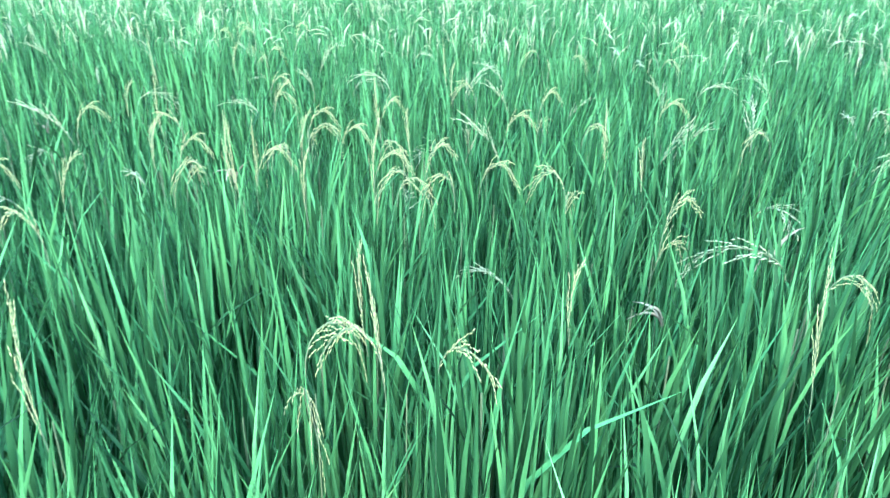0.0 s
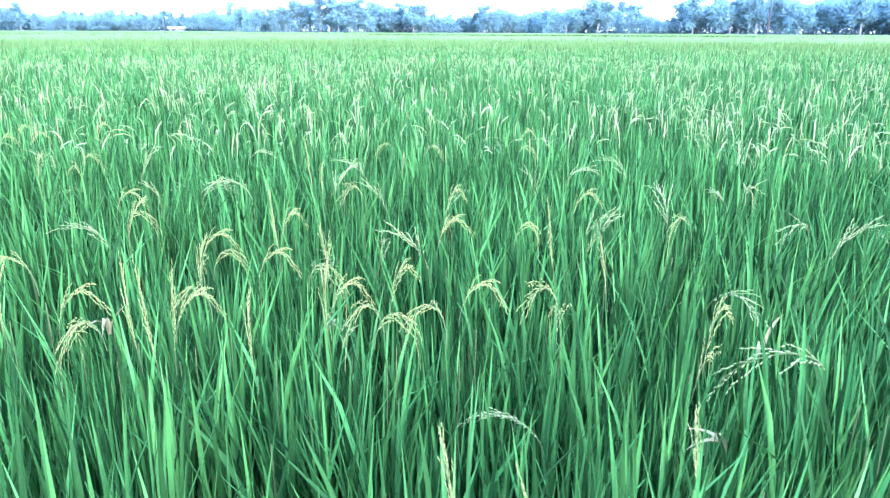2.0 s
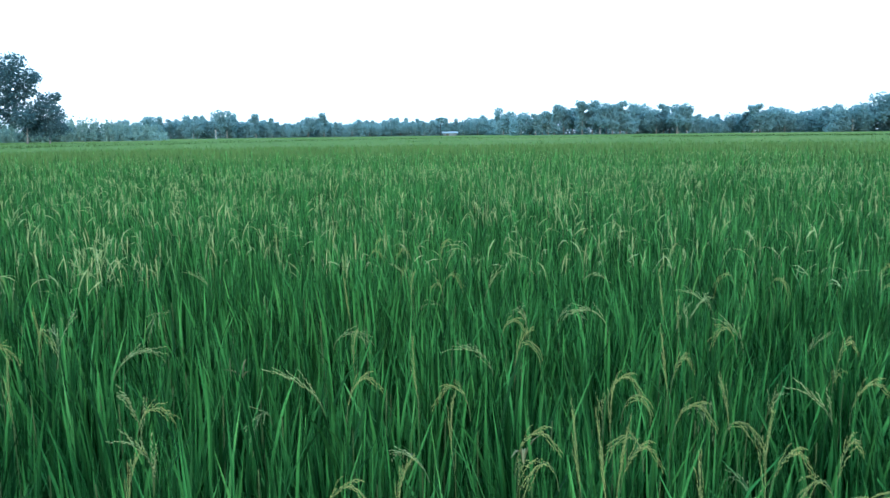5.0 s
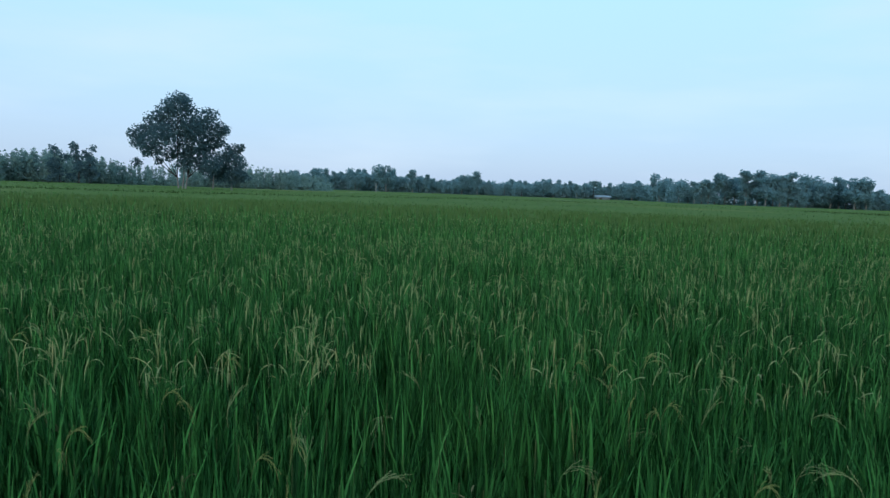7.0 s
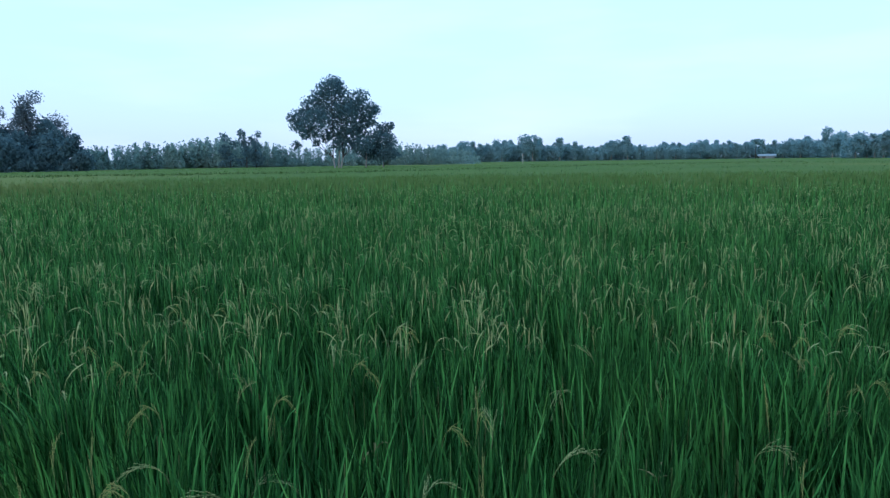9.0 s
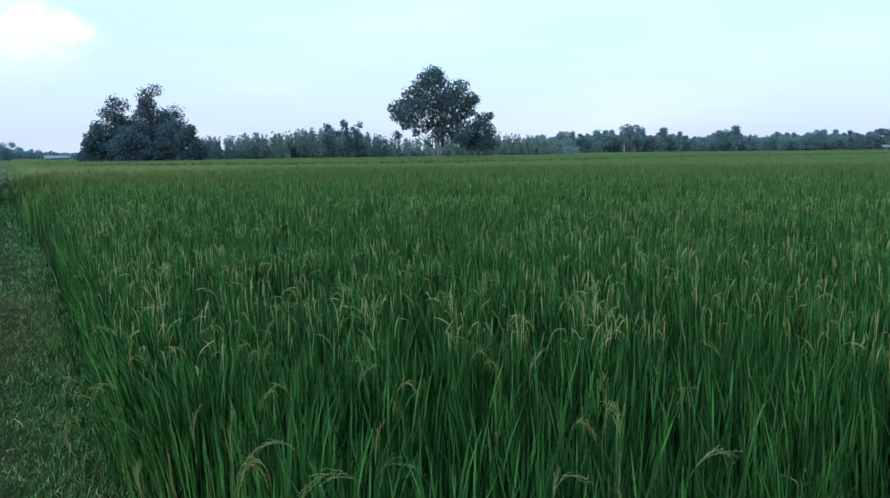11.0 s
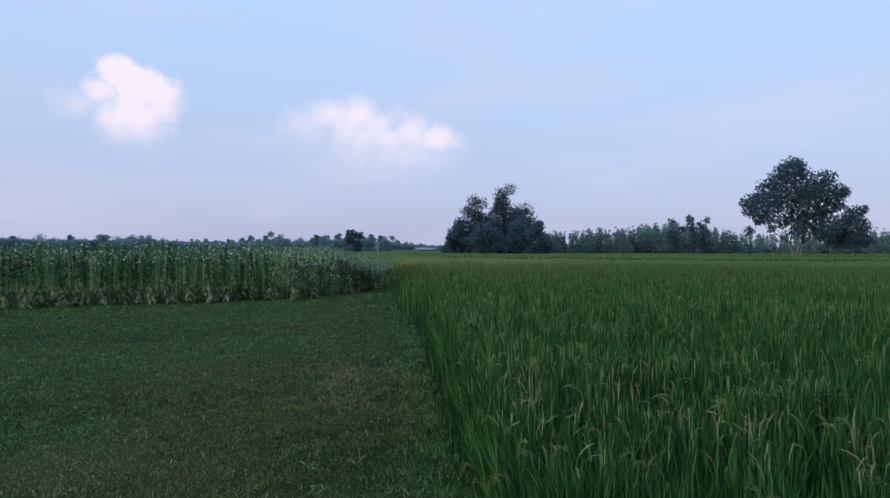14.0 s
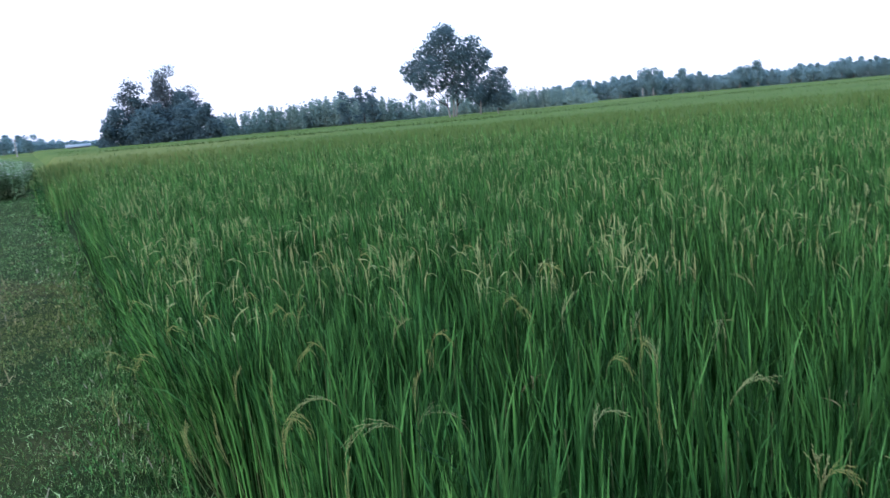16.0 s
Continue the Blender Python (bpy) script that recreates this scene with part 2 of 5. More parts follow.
# ---------------------------------------------------------------- mesh helpers
def mesh_of(name, verts, faces4=None, faces3=None, mats=(), index4=None, index3=None, smooth=False):
    """A mesh from arrays of corners, four-sided and three-sided faces."""
    me = bpy.data.meshes.new(name)
    verts = np.asarray(verts, dtype=np.float32).reshape(-1, 3)
    f4 = np.zeros((0, 4), np.int32) if faces4 is None else np.asarray(faces4, np.int32).reshape(-1, 4)
    f3 = np.zeros((0, 3), np.int32) if faces3 is None else np.asarray(faces3, np.int32).reshape(-1, 3)
    loops = np.concatenate([f4.ravel(), f3.ravel()])
    starts = np.concatenate([np.arange(len(f4)) * 4, 4 * len(f4) + np.arange(len(f3)) * 3]).astype(np.int32)
    me.vertices.add(len(verts))
    me.vertices.foreach_set("co", verts.ravel())
    me.loops.add(len(loops))
    me.loops.foreach_set("vertex_index", loops)
    me.polygons.add(len(starts))
    me.polygons.foreach_set("loop_start", starts)
    for m in mats:
        me.materials.append(m)
    if index4 is not None or index3 is not None:
        idx = np.concatenate([np.zeros(len(f4), np.int32) if index4 is None else index4, np.zeros(len(f3), np.int32) if index3 is None else index3])
        me.polygons.foreach_set("material_index", idx.astype(np.int32))
    if smooth:
        me.polygons.foreach_set("use_smooth", np.ones(len(starts), bool))
    me.update(calc_edges=True)
    return me


class Heap:
    """Gathers corners and faces of many small pieces for one mesh."""

    def __init__(self):
        self.v, self.q, self.t, self.qm, self.tm, self.n = [], [], [], [], [], 0

    def put(self, verts, quads=None, tris=None, mat=0):
        verts = np.asarray(verts, float).reshape(-1, 3)
        if quads is not None and len(quads):
            self.q.append(np.asarray(quads) + self.n)
            self.qm.append(np.full(len(quads), mat))
        if tris is not None and len(tris):
            self.t.append(np.asarray(tris) + self.n)
            self.tm.append(np.full(len(tris), mat))
        self.v.append(verts)
        self.n += len(verts)

    def mesh(self, name, mats, smooth=False):
        cat = lambda l, w: np.concatenate(l) if l else np.zeros((0, w), np.int32)
        one = lambda l: np.concatenate(l) if l else np.zeros(0, np.int32)
        return mesh_of(name, np.concatenate(self.v), cat(self.q, 4), cat(self.t, 3), mats, one(self.qm), one(self.tm), smooth)


def part(name, me, parent, label="", m=None):
    ob = new(name, me)
    ob.parent = parent
    if m is not None:
        ob.matrix_basis = m
    return tagged(ob, label)


rng = np.random.default_rng(7)


def ribbons(heap, base, az, height, lean, droop, width, segs, mat=0, twist=0.5, rng=rng, fold=0.0):
    """Leaf blades: each rises from its base, leans towards az and nods at the tip."""
    n = len(base)
    s = np.linspace(0, 1, segs + 1)
    dirs = np.stack([np.cos(az), np.sin(az), np.zeros(n)], 1)
    side_az = az + np.pi / 2 + rng.uniform(-twist, twist, n)
    side = np.stack([np.cos(side_az), np.sin(side_az), np.zeros(n)], 1)
    rise = s[None, :] - droop[:, None] * s[None, :] ** 3
    out = s[None, :] ** 1.9
    p = base[:, None, :] + dirs[:, None, :] * (lean[:, None] * out)[..., None]
    p[..., 2] += height[:, None] * rise
    w = width[:, None] * (0.55 + 0.9 * s - 1.45 * s ** 2.4)[None, :] * 0.5
    a, b = p - side[:, None, :] * w[..., None], p + side[:, None, :] * w[..., None]
    if fold:
        # a crease along the midrib
        run = np.gradient(p, axis=1)
        normal = np.cross(side[:, None, :], run)
        normal /= np.linalg.norm(normal, axis=2, keepdims=True) + 1e-9
        mid = p + normal * (fold * w)[..., None]
        verts = np.concatenate([np.stack([a[:, :-1], mid[:, :-1], b[:, :-1]], 2).reshape(n, -1, 3), p[:, -1:, :]], 1)
        per = 3 * segs + 1
        k = np.arange(segs - 1) * 3
        q = np.concatenate([np.stack([k, k + 1, k + 4, k + 3], 1), np.stack([k + 1, k + 2, k + 5, k + 4], 1)])
        off = (np.arange(n) * per)[:, None, None]
        e = 3 * segs
        heap.put(verts.reshape(-1, 3), (q[None] + off).reshape(-1, 4), (np.array([[e - 3, e - 2, e], [e - 2, e - 1, e]])[None] + off).reshape(-1, 3), mat)
        return
    rings = np.stack([a[:, :-1], b[:, :-1]], 2).reshape(n, -1, 3)
    verts = np.concatenate([rings, p[:, -1:, :]], 1)
    per = 2 * segs + 1
    k = np.arange(segs - 1) * 2
    q = np.stack([k, k + 1, k + 3, k + 2], 1)
    off = (np.arange(n) * per)[:, None, None]
    quads = (q[None] + off).reshape(-1, 4)
    tris = (np.array([[2 * segs - 2, 2 * segs - 1, 2 * segs]])[None] + off).reshape(-1, 3)
    heap.put(verts.reshape(-1, 3), quads, tris, mat)


def tube(heap, pts, radii, sides=5, mat=0):
    pts = [Vector(p) for p in pts]
    rings = []
    for i, p in enumerate(pts):
        d = (pts[min(i + 1, len(pts) - 1)] - pts[max(i - 1, 0)]).normalized()
        e1 = d.orthogonal().normalized()
        if i and abs(e1.dot(last)) < 0.99:
            e1 = (last - d * last.dot(d)).normalized()
        last = e1
        e2 = d.cross(e1)
        rings.append([p + (e1 * math.cos(2 * math.pi * k / sides) + e2 * math.sin(2 * math.pi * k / sides)) * radii[i] for k in range(sides)])
    verts = [tuple(v) for r in rings for v in r]
    quads = [(i * sides + k, i * sides + (k + 1) % sides, (i + 1) * sides + (k + 1) % sides, (i + 1) * sides + k) for i in range(len(pts) - 1) for k in range(sides)]
    heap.put(verts, quads, None, mat)


# ---------------------------------------------------------------- plan
# the edge of the rice on the ground: y = -0.52 x + 0.05; rice on its far side, mown turf on the near side
def inside(x, y):
    """Metres from the rice edge into the rice."""
    return (y + 0.52 * x - 0.05) / 1.127


def ragged_edge(x, y):
    """How far the rice stands back from its edge line, uneven along it."""
    return 0.10 + 0.24 * noise.noise((x * 0.55, y * 0.55, 7.0)) + 0.12 * noise.noise((x * 2.1, y * 2.1, 3.0))


HUB = np.array((-0.7, 0.3))


def polar(az, r):
    """A place at r metres from the hub, az degrees to the left of +y."""
    return HUB[0] - r * math.sin(radians(az)), HUB[1] + r * math.cos(radians(az))


# ---------------------------------------------------------------- ground
def rise(x, y):
    """Gentle unevenness of the turf."""
    return 0.03 * noise.noise((x * 0.3, y * 0.3, 0))


def rises(x, y):
    return np.array([rise(a, b) for a, b in zip(x, y)])


def ground():
    h = Heap()
    # fine near, coarse far; one sheet to the horizon
    lines = np.concatenate([-np.geomspace(2600, 32, 22), np.linspace(-30, 20, 101), np.geomspace(22, 2600, 22)])
    x, y = np.meshgrid(lines, lines, indexing="ij")
    near = (np.abs(x + 5) < 24) & (np.abs(y + 5) < 24)
    z = np.zeros_like(x)
    for i in range(x.shape[0]):
        for j in range(x.shape[1]):
            if near[i, j]:
                z[i, j] = rise(x[i, j], y[i, j])
    z -= 0.12 * np.clip(inside(x, y) / 0.6, 0, 1) * (np.abs(x) < 60)
    n = len(lines)
    idx = np.arange(n * n).reshape(n, n)
    q = np.stack([idx[:-1, :-1], idx[1:, :-1], idx[1:, 1:], idx[:-1, 1:]], -1).reshape(-1, 4)
    h.put(np.stack([x, y, z], -1).reshape(-1, 3), q)
    ob = new("ground", h.mesh("ground", [SOIL], True))
    tagged(ob, "mown turf and dark soil of the flat farmland", "ground", kind="structure")


ground()


# ---------------------------------------------------------------- rice
def panicle_mesh(seed, length=0.2, nod=1.0, branches=9, grain=EAR, splay=0.16):
    """An ear of rice: an arching axis with slim branches that follow it and hang, set with grains; its root at the origin, bowing towards +x."""
    r = random.Random(seed)
    h = Heap()

    def axis(s):
        bend = nod * 2.3 * s
        return Vector((length * (s * math.sin(bend * 0.62) * 0.95), 0.012 * math.sin(3 * s + seed), length * (s * math.cos(bend * 0.62))))

    tube(h, [axis(i / 7) for i in range(8)], [0.0017 - 0.0001 * i for i in range(8)], 3, 1)
    for b in range(branches):
        s0 = 0.22 + 0.70 * b / (branches - 1)
        side = Vector((r.uniform(-splay, splay), r.uniform(-1.6 * splay, 1.6 * splay), r.uniform(-splay, 0.6 * splay)))
        c = axis(s0)
        d = ((axis(min(s0 + 0.06, 1.05)) - c).normalized() + side).normalized()
        size = length * (0.60 - 0.22 * s0) * r.uniform(0.8, 1.2)
        count = max(4, round(size / 0.0070))
        sag = r.uniform(0.02, 0.055) * (0.5 + nod)
        for g in range(count):
            c = c + d * size / count
            d = (d + Vector((0, 0, -sag))).normalized()
            e1 = d.orthogonal().normalized()
            turn = r.uniform(0, 6.28)
            out = e1 * math.cos(turn) + d.cross(e1) * math.sin(turn)
            along = (d + out * 0.22).normalized()
            mid = c + out * 0.0014
            f1 = along.orthogonal().normalized()
            f2 = along.cross(f1)
            half, fat = 0.0050, 0.0012
            ring = [mid + f1 * fat, mid + f2 * fat, mid - f1 * fat, mid - f2 * fat]
            pts = [mid - along * half] + ring + [mid + along * half * 1.1]
            h.put([tuple(p) for p in pts], None, [(0, 2, 1), (0, 3, 2), (0, 4, 3), (0, 1, 4), (5, 1, 2), (5, 2, 3), (5, 3, 4), (5, 4, 1)], 0)
    return h.mesh("panicle", [grain, STEM], True)


PANICLES = [panicle_mesh(k, random.uniform(0.12, 0.16), nod, splay=splay) for k, (nod, splay) in enumerate(((0.25, 0.14), (0.45, 0.18), (0.6, 0.22), (0.8, 0.26), (1.15, 0.45), (0.9, 0.22), (1.05, 0.38), (0.35, 0.14)))]


def blade_heap(h, r, x, y, low, high, top, spread, fat, segs, mats, fold=0.0, over=None):
    """Blades of hills at x, y: low ones that rise from the ground and high ones whose lower half hides in the stand; top: mean height and its spread."""
    for count, base0, base1, mean, vary, lean0, wide in ((low, -0.08, 0.06, top[0] - 0.08, 0.10, 0.04, 1.0), (high, 0.0, 0.0, top[0], top[1], 0.015, 0.92)):
        n = len(x) * count
        if not n:
            continue
        a = r.uniform(0, 2 * np.pi, n)
        rad = spread * np.sqrt(r.uniform(0, 1, n))
        px, py = np.repeat(x, count) + rad * np.cos(a), np.repeat(y, count) + rad * np.sin(a)
        tip = mean + vary * np.clip(r.normal(0, 1, n), -2.4, 1.25) + np.repeat(0.05 * np.array([noise.noise((p * 0.8, q * 0.8, 5)) for p, q in zip(x, y)]), count)
        root = r.uniform(base0, base1, n) if base1 > base0 else tip - r.uniform(0.26, 0.44, n)
        az = a + r.normal(0, 1.0, n)
        bent = r.uniform(0, 1, n) < 0.07
        lean = lean0 + np.abs(r.normal(0.0, 0.052, n)) + np.where(bent, r.uniform(0.05, 0.14, n), 0.0)
        droop = np.where(bent, r.uniform(0.08, 0.30, n), r.uniform(0, 0.03, n))
        if over is not None:
            # the outermost plants lean out over the turf
            o = np.clip(1 - inside(px, py) / 0.6, 0, 1)
            az = np.where(r.uniform(0, 1, n) < o * 0.6, -2.05 + r.normal(0, 0.5, n), az)
            lean, tip = lean + o * r.uniform(0, over, n), tip - o * r.uniform(0, 0.14, n)
        width = r.uniform(0.0068, 0.0120, n) * fat * wide
        pick = r.choice(len(mats), n, p=[m[1] for m in mats])
        for k, (mat, share) in enumerate(mats):
            some = pick == k
            if some.any():
                ribbons(h, np.stack([px, py, root], 1)[some], az[some], (tip - root)[some], lean[some], droop[some], width[some], segs, mat, 0.9, r, fold)


def hill_leaves(seed, low, high=104):
    r = np.random.default_rng(seed)
    h = Heap()
    zero = np.zeros(1)
    blade_heap(h, r, zero, zero, low, high, (0.70, 0.085), 0.115, 1.24, 3, ((0, 1.0),), 0.45)
    return h.mesh("leaves", [RICE])


def stalk_mesh(seed):
    r = random.Random(seed)
    h = Heap()
    a, d = r.uniform(0, 6.28), r.uniform(0.01, 0.03)
    tube(h, [(d * math.cos(a), d * math.sin(a), -0.1), (1.5 * d * math.cos(a), 1.5 * d * math.sin(a), 0.3), (2 * d * math.cos(a), 2 * d * math.sin(a), 0.66)], [0.003, 0.0026, 0.0016], 4)
    return h.mesh("stem", [STEM])


HILLS = [hill_leaves(100 + k, 5) for k in range(10)]
THIN_HILLS = [hill_leaves(140 + k, 14, 32) for k in range(4)]
RIM_HILLS = [hill_leaves(120 + k, 30) for k in range(5)]
STALKS = [stalk_mesh(k) for k in range(4)]


def rice_plant(x, y, r, ears):
    root = new("rice_plant")
    tip_over = max(0.0, 1 - inside(x, y) / 0.55) * r.uniform(2, 11)
    root.matrix_basis = pose(x, y, 0) @ Matrix.Rotation(radians(tip_over), 4, Vector((-0.887, 0.461, 0))) @ pose(0, 0, 0, 0, 0, r.uniform(0, 360)) @ Matrix.Scale(r.uniform(0.92, 1.08), 4)
    tagged(root, "green rice plant with narrow upright blades" + (" and pale ripening ears" if ears else ""), "rice plant", "rice plants beside the turf path")
    sparse = math.hypot(x + 1.75, y - 2.0) + 0.5 * noise.noise((x * 1.5, y * 1.5, 2)) < 1.15
    hills = RIM_HILLS if inside(x, y) < 0.5 else THIN_HILLS if sparse else HILLS
    part("leaves", hills[r.randrange(len(hills))], root)
    stem = part("stem", STALKS[r.randrange(len(STALKS))], root)
    for k in range(ears):
        a, d = r.uniform(0, 6.28), r.uniform(0.0, 0.07)
        m = pose(d * math.cos(a), d * math.sin(a), r.uniform(0.62, 0.72), r.uniform(-14, 14), r.uniform(-14, 14), r.uniform(0, 360))
        part("panicle", PANICLES[r.randrange(len(PANICLES))], stem, "pale straw-green ear of rice", m)
    return root


# ears that stand out beside the path: where each one arches (x, y), the way it bows and how far
EARS_AHEAD = [(-0.14, 0.73, 179, 1.0), (-0.13, 0.74, 359, 1.0), (0.02, 0.7, 359, 1.0), (-0.44, 0.67, 89, 0.3), (-0.67, 1.04, 179, 1.0), (-0.27, 1.74, 359, 1.0), (-0.1, 1.43, 359, 1.0), (-0.12, 1.37, 179, 1.0),
              (-0.34, 1.45, 359, 1.0), (0.38, 1.09, 359, 1.0), (0.17, 1.32, 179, 1.0), (0.72, 1.68, 179, 1.0), (0.55, 0.9, 359, 1.0), (0.6, 1.87, 359, 1.0), (-0.12, 0.9, 89, 0.3), (-0.45, 1.49, 89, 0.3),
              (0.36, 1.62, 89, 0.3), (-0.08, 1.78, 89, 0.3), (0.15, 0.87, 89, 0.3), (0.41, 0.75, 89, 0.3), (-0.84, 1.76, 359, 1.0), (-0.45, 2.16, 359, 1.0)]
EARS_BEYOND = [(-0.05, 1.31, 346, 1.0), (-0.04, 1.3, 166, 1.0), (0.11, 1.36, 346, 1.0), (-0.19, 1.64, 346, 1.0), (-0.38, 1.53, 166, 1.0), (-0.29, 1.79, 346, 1.0), (-0.51, 1.49, 346, 1.0), (-0.27, 1.38, 76, 0.3),
               (0.38, 1.73, 346, 1.0), (0.42, 1.49, 76, 0.3), (-0.66, 1.66, 76, 0.3), (-0.75, 1.4, 76, 0.3), (-0.81, 1.31, 346, 1.0), (0.19, 1.71, 346, 1.0), (0.35, 3.0, 166, 1.0), (0.89, 2.8, 346, 1.0), (0.95, 2.97, 166, 1.0)]
EARS_FURTHER = [(-0.48, 2.29, 0, 1.0), (-1.77, 2.25, 0, 1.0), (-0.68, 1.75, 180, 1.0), (-0.1, 1.63, 0, 1.0), (-0.12, 1.91, 0, 1.0), (0.05, 2.21, 180, 1.0), (-0.34, 1.74, 90, 0.3), (-0.42, 1.43, 90, 0.3), (-0.54, 1.45, 180, 1.0),
                (-0.75, 1.95, 90, 0.3), (-1.19, 1.42, 90, 0.3), (0.02, 2.62, 90, 0.3), (0.04, 2.51, 90, 0.3), (-0.0, 1.42, 0, 1.0), (-1.82, 2.11, 0, 1.0), (0.31, 2.01, 0, 1.0), (-0.89, 3.5, 180, 1.0), (0.57, 2.97, 0, 1.0)]
EARS_LATER = [(-2.43, 3.06, 20, 1.0), (-3.2, 2.18, 200, 1.0), (-2.41, 2.11, 20, 1.0), (-2.77, 1.88, 200, 1.0), (-0.65, 3.06, 20, 1.0), (-1.05, 4.04, 200, 1.0), (-1.0, 3.6, 20, 1.0), (-1.5, 3.75, 110, 0.3), (-1.1, 3.25, 110, 0.3),
              (-2.82, 3.12, 110, 0.3), (-2.33, 2.55, 20, 1.0), (-0.93, 2.18, 110, 0.3), (-1.01, 2.65, 110, 0.3), (-3.15, 3.48, 200, 1.0), (-3.43, 2.5, 110, 0.3), (-1.71, 3.44, 110, 0.3), (-0.82, 2.99, 110, 0.3), (-2.6, 1.55, 110, 0.3), (-0.68, 3.85, 20, 1.0)]
EARS_LAST = [(-2.45, 1.46, 214, 1.0), (-2.43, 1.46, 34, 1.0), (-2.39, 1.37, 124, 0.3), (-2.56, 1.32, 124, 0.3), (-2.7, 1.31, 124, 0.3), (-1.63, 1.81, 124, 0.3), (-3.43, 1.67, 214, 1.0), (-3.66, 2.18, 124, 0.3), (-3.28, 2.21, 214, 1.0),
             (-2.82, 1.88, 214, 1.0), (-2.51, 3.07, 214, 1.0), (-2.39, 2.56, 34, 1.0), (-3.57, 2.94, 34, 1.0), (-3.91, 3.15, 214, 1.0), (-3.61, 3.2, 34, 1.0), (-2.29, 1.77, 124, 0.3), (-2.11, 1.28, 124, 0.3), (-1.24, 1.67, 34, 1.0)]
EARS_EDGE = [(-3.46, 1.63, 34, 1.0), (-4.04, 2.1, 214, 1.0), (-3.53, 1.93, 34, 1.0), (-3.44, 2.02, 214, 1.0), (-3.26, 1.42, 124, 0.3), (-2.82, 1.6, 124, 0.3), (-2.72, 1.33, 124, 0.3), (-3.37, 1.67, 214, 1.0), (-3.64, 2.43, 34, 1.0), (-4.95, 2.86, 214, 1.0), (-4.49, 2.77, 124, 0.3), (-3.66, 1.7, 214, 1.0)]
BOLD_EARS = [panicle_mesh(40 + k, length, nod, 9, GRAIN, splay) for k, (length, nod, splay) in enumerate(((0.145, 0.95, 0.20), (0.15, 1.1, 0.38), (0.15, 0.8, 0.18), (0.15, 0.2, 0.10), (0.14, 0.4, 0.13)))]


def bold_ears():
    """Plants whose ears stand out; the arch of each ear lies about 0.8 m above the ground."""
    r = random.Random(77)
    for x, y, way, bow in EARS_AHEAD + EARS_BEYOND + EARS_FURTHER + EARS_LATER + EARS_LAST + EARS_EDGE:
        root = new("rice_plant")
        back = 0.05 if bow > 0.5 else 0.02
        px, py = x - back * math.cos(radians(way)), y - back * math.sin(radians(way))
        # at the margin the foot stands in the rice and the stem leans out over the turf
        back = max(0.0, 0.12 - inside(px, py))
        root.matrix_basis = pose(px + 0.461 * back, py + 0.887 * back, 0) @ Matrix.Rotation(-math.atan(back / 0.8), 4, Vector((-0.887, 0.461, 0)))
        tagged(root, "green rice plant with a bold pale arching ear" if bow > 0.5 else "green rice plant with a bold pale upright ear", "rice plant", "rice plants beside the turf path")
        if r.random() < 0.4 and not back:
            part("leaves", HILLS[r.randrange(len(HILLS))], root, m=pose(0, 0, 0, 0, 0, r.uniform(0, 360)) @ Matrix.Diagonal((0.7, 0.7, 0.94, 1)))
        stem = part("stem", STALKS[r.randrange(len(STALKS))], root, m=Matrix.Diagonal((0.5, 0.5, 1.12, 1)))
        k = r.randrange(3) if bow > 0.5 else 3 + r.randrange(2)
        part("panicle", BOLD_EARS[k], stem, "pale straw-green ear of rice", pose(0, 0, (0.75 if bow > 0.5 else 0.69) / 1.12, 0, r.uniform(-6, 6), way + r.uniform(-25, 25)))
        if bow > 0.5 and r.random() < 0.4:
            part("panicle", BOLD_EARS[r.randrange(5)], stem, "pale straw-green ear of rice", pose(0, 0.01, 0.62, r.uniform(-15, 15), r.uniform(-10, 10), way + r.choice((-1, 1)) * r.uniform(30, 150)))


def withered_leaves():
    """A few plants with dead, curled, tan leaves."""
    r = np.random.default_rng(55)
    for x, y, z in ((0.42, 0.62, 0.60), (0.33, 1.02, 0.66), (0.60, 1.25, 0.66), (-0.52, 1.75, 0.66), (-2.2, 2.3, 0.6), (-2.9, 2.6, 0.6), (-1.3, 2.4, 0.62)):
        h = Heap()
        ribbons(h, np.zeros((3, 3)), r.uniform(0, 6.28, 3), r.uniform(0.05, 0.12, 3), r.uniform(0.03, 0.08, 3), r.uniform(0.3, 1.3, 3), r.uniform(0.009, 0.015, 3), 6, 0, 0.9, r, 0.9)
        root = new("rice_plant")
        root.matrix_basis = pose(x, y, 0)
        tagged(root, "green rice plant with a dead curled tan leaf", "rice plant", "rice plants beside the turf path")
        part("leaves", HILLS[int(r.integers(len(HILLS)))], root, m=Matrix.Diagonal((0.7, 0.7, 0.95, 1)))
        part("stem", STALKS[int(r.integers(len(STALKS)))], root)
        part("withered_leaf", h.mesh("withered_leaf", [STRAW]), root, "dead curled tan leaf", pose(0, 0, z))


NEAR_R, MID_R, FAR_R = 3.25, 13.0, 46.0
WEDGE = (-62.0, 66.0)        # degrees to the left of +y that the walk ever sees of the rice


def near_rice():
    r = random.Random(5)
    step = 0.2
    for i in range(-40, 41):
        for j in range(-40, 41):
            x, y = HUB[0] + i * step + r.uniform(-0.06, 0.06), HUB[1] + j * step + r.uniform(-0.06, 0.06)
            d = math.hypot(x - HUB[0], y - HUB[1])
            az = math.degrees(math.atan2(-(x - HUB[0]), y - HUB[1]))
            if d < NEAR_R and inside(x, y) > ragged_edge(x, y) and WEDGE[0] - 12 < az < 75:
                rice_plant(x, y, r, r.choice((0, 0, 0, 1)))


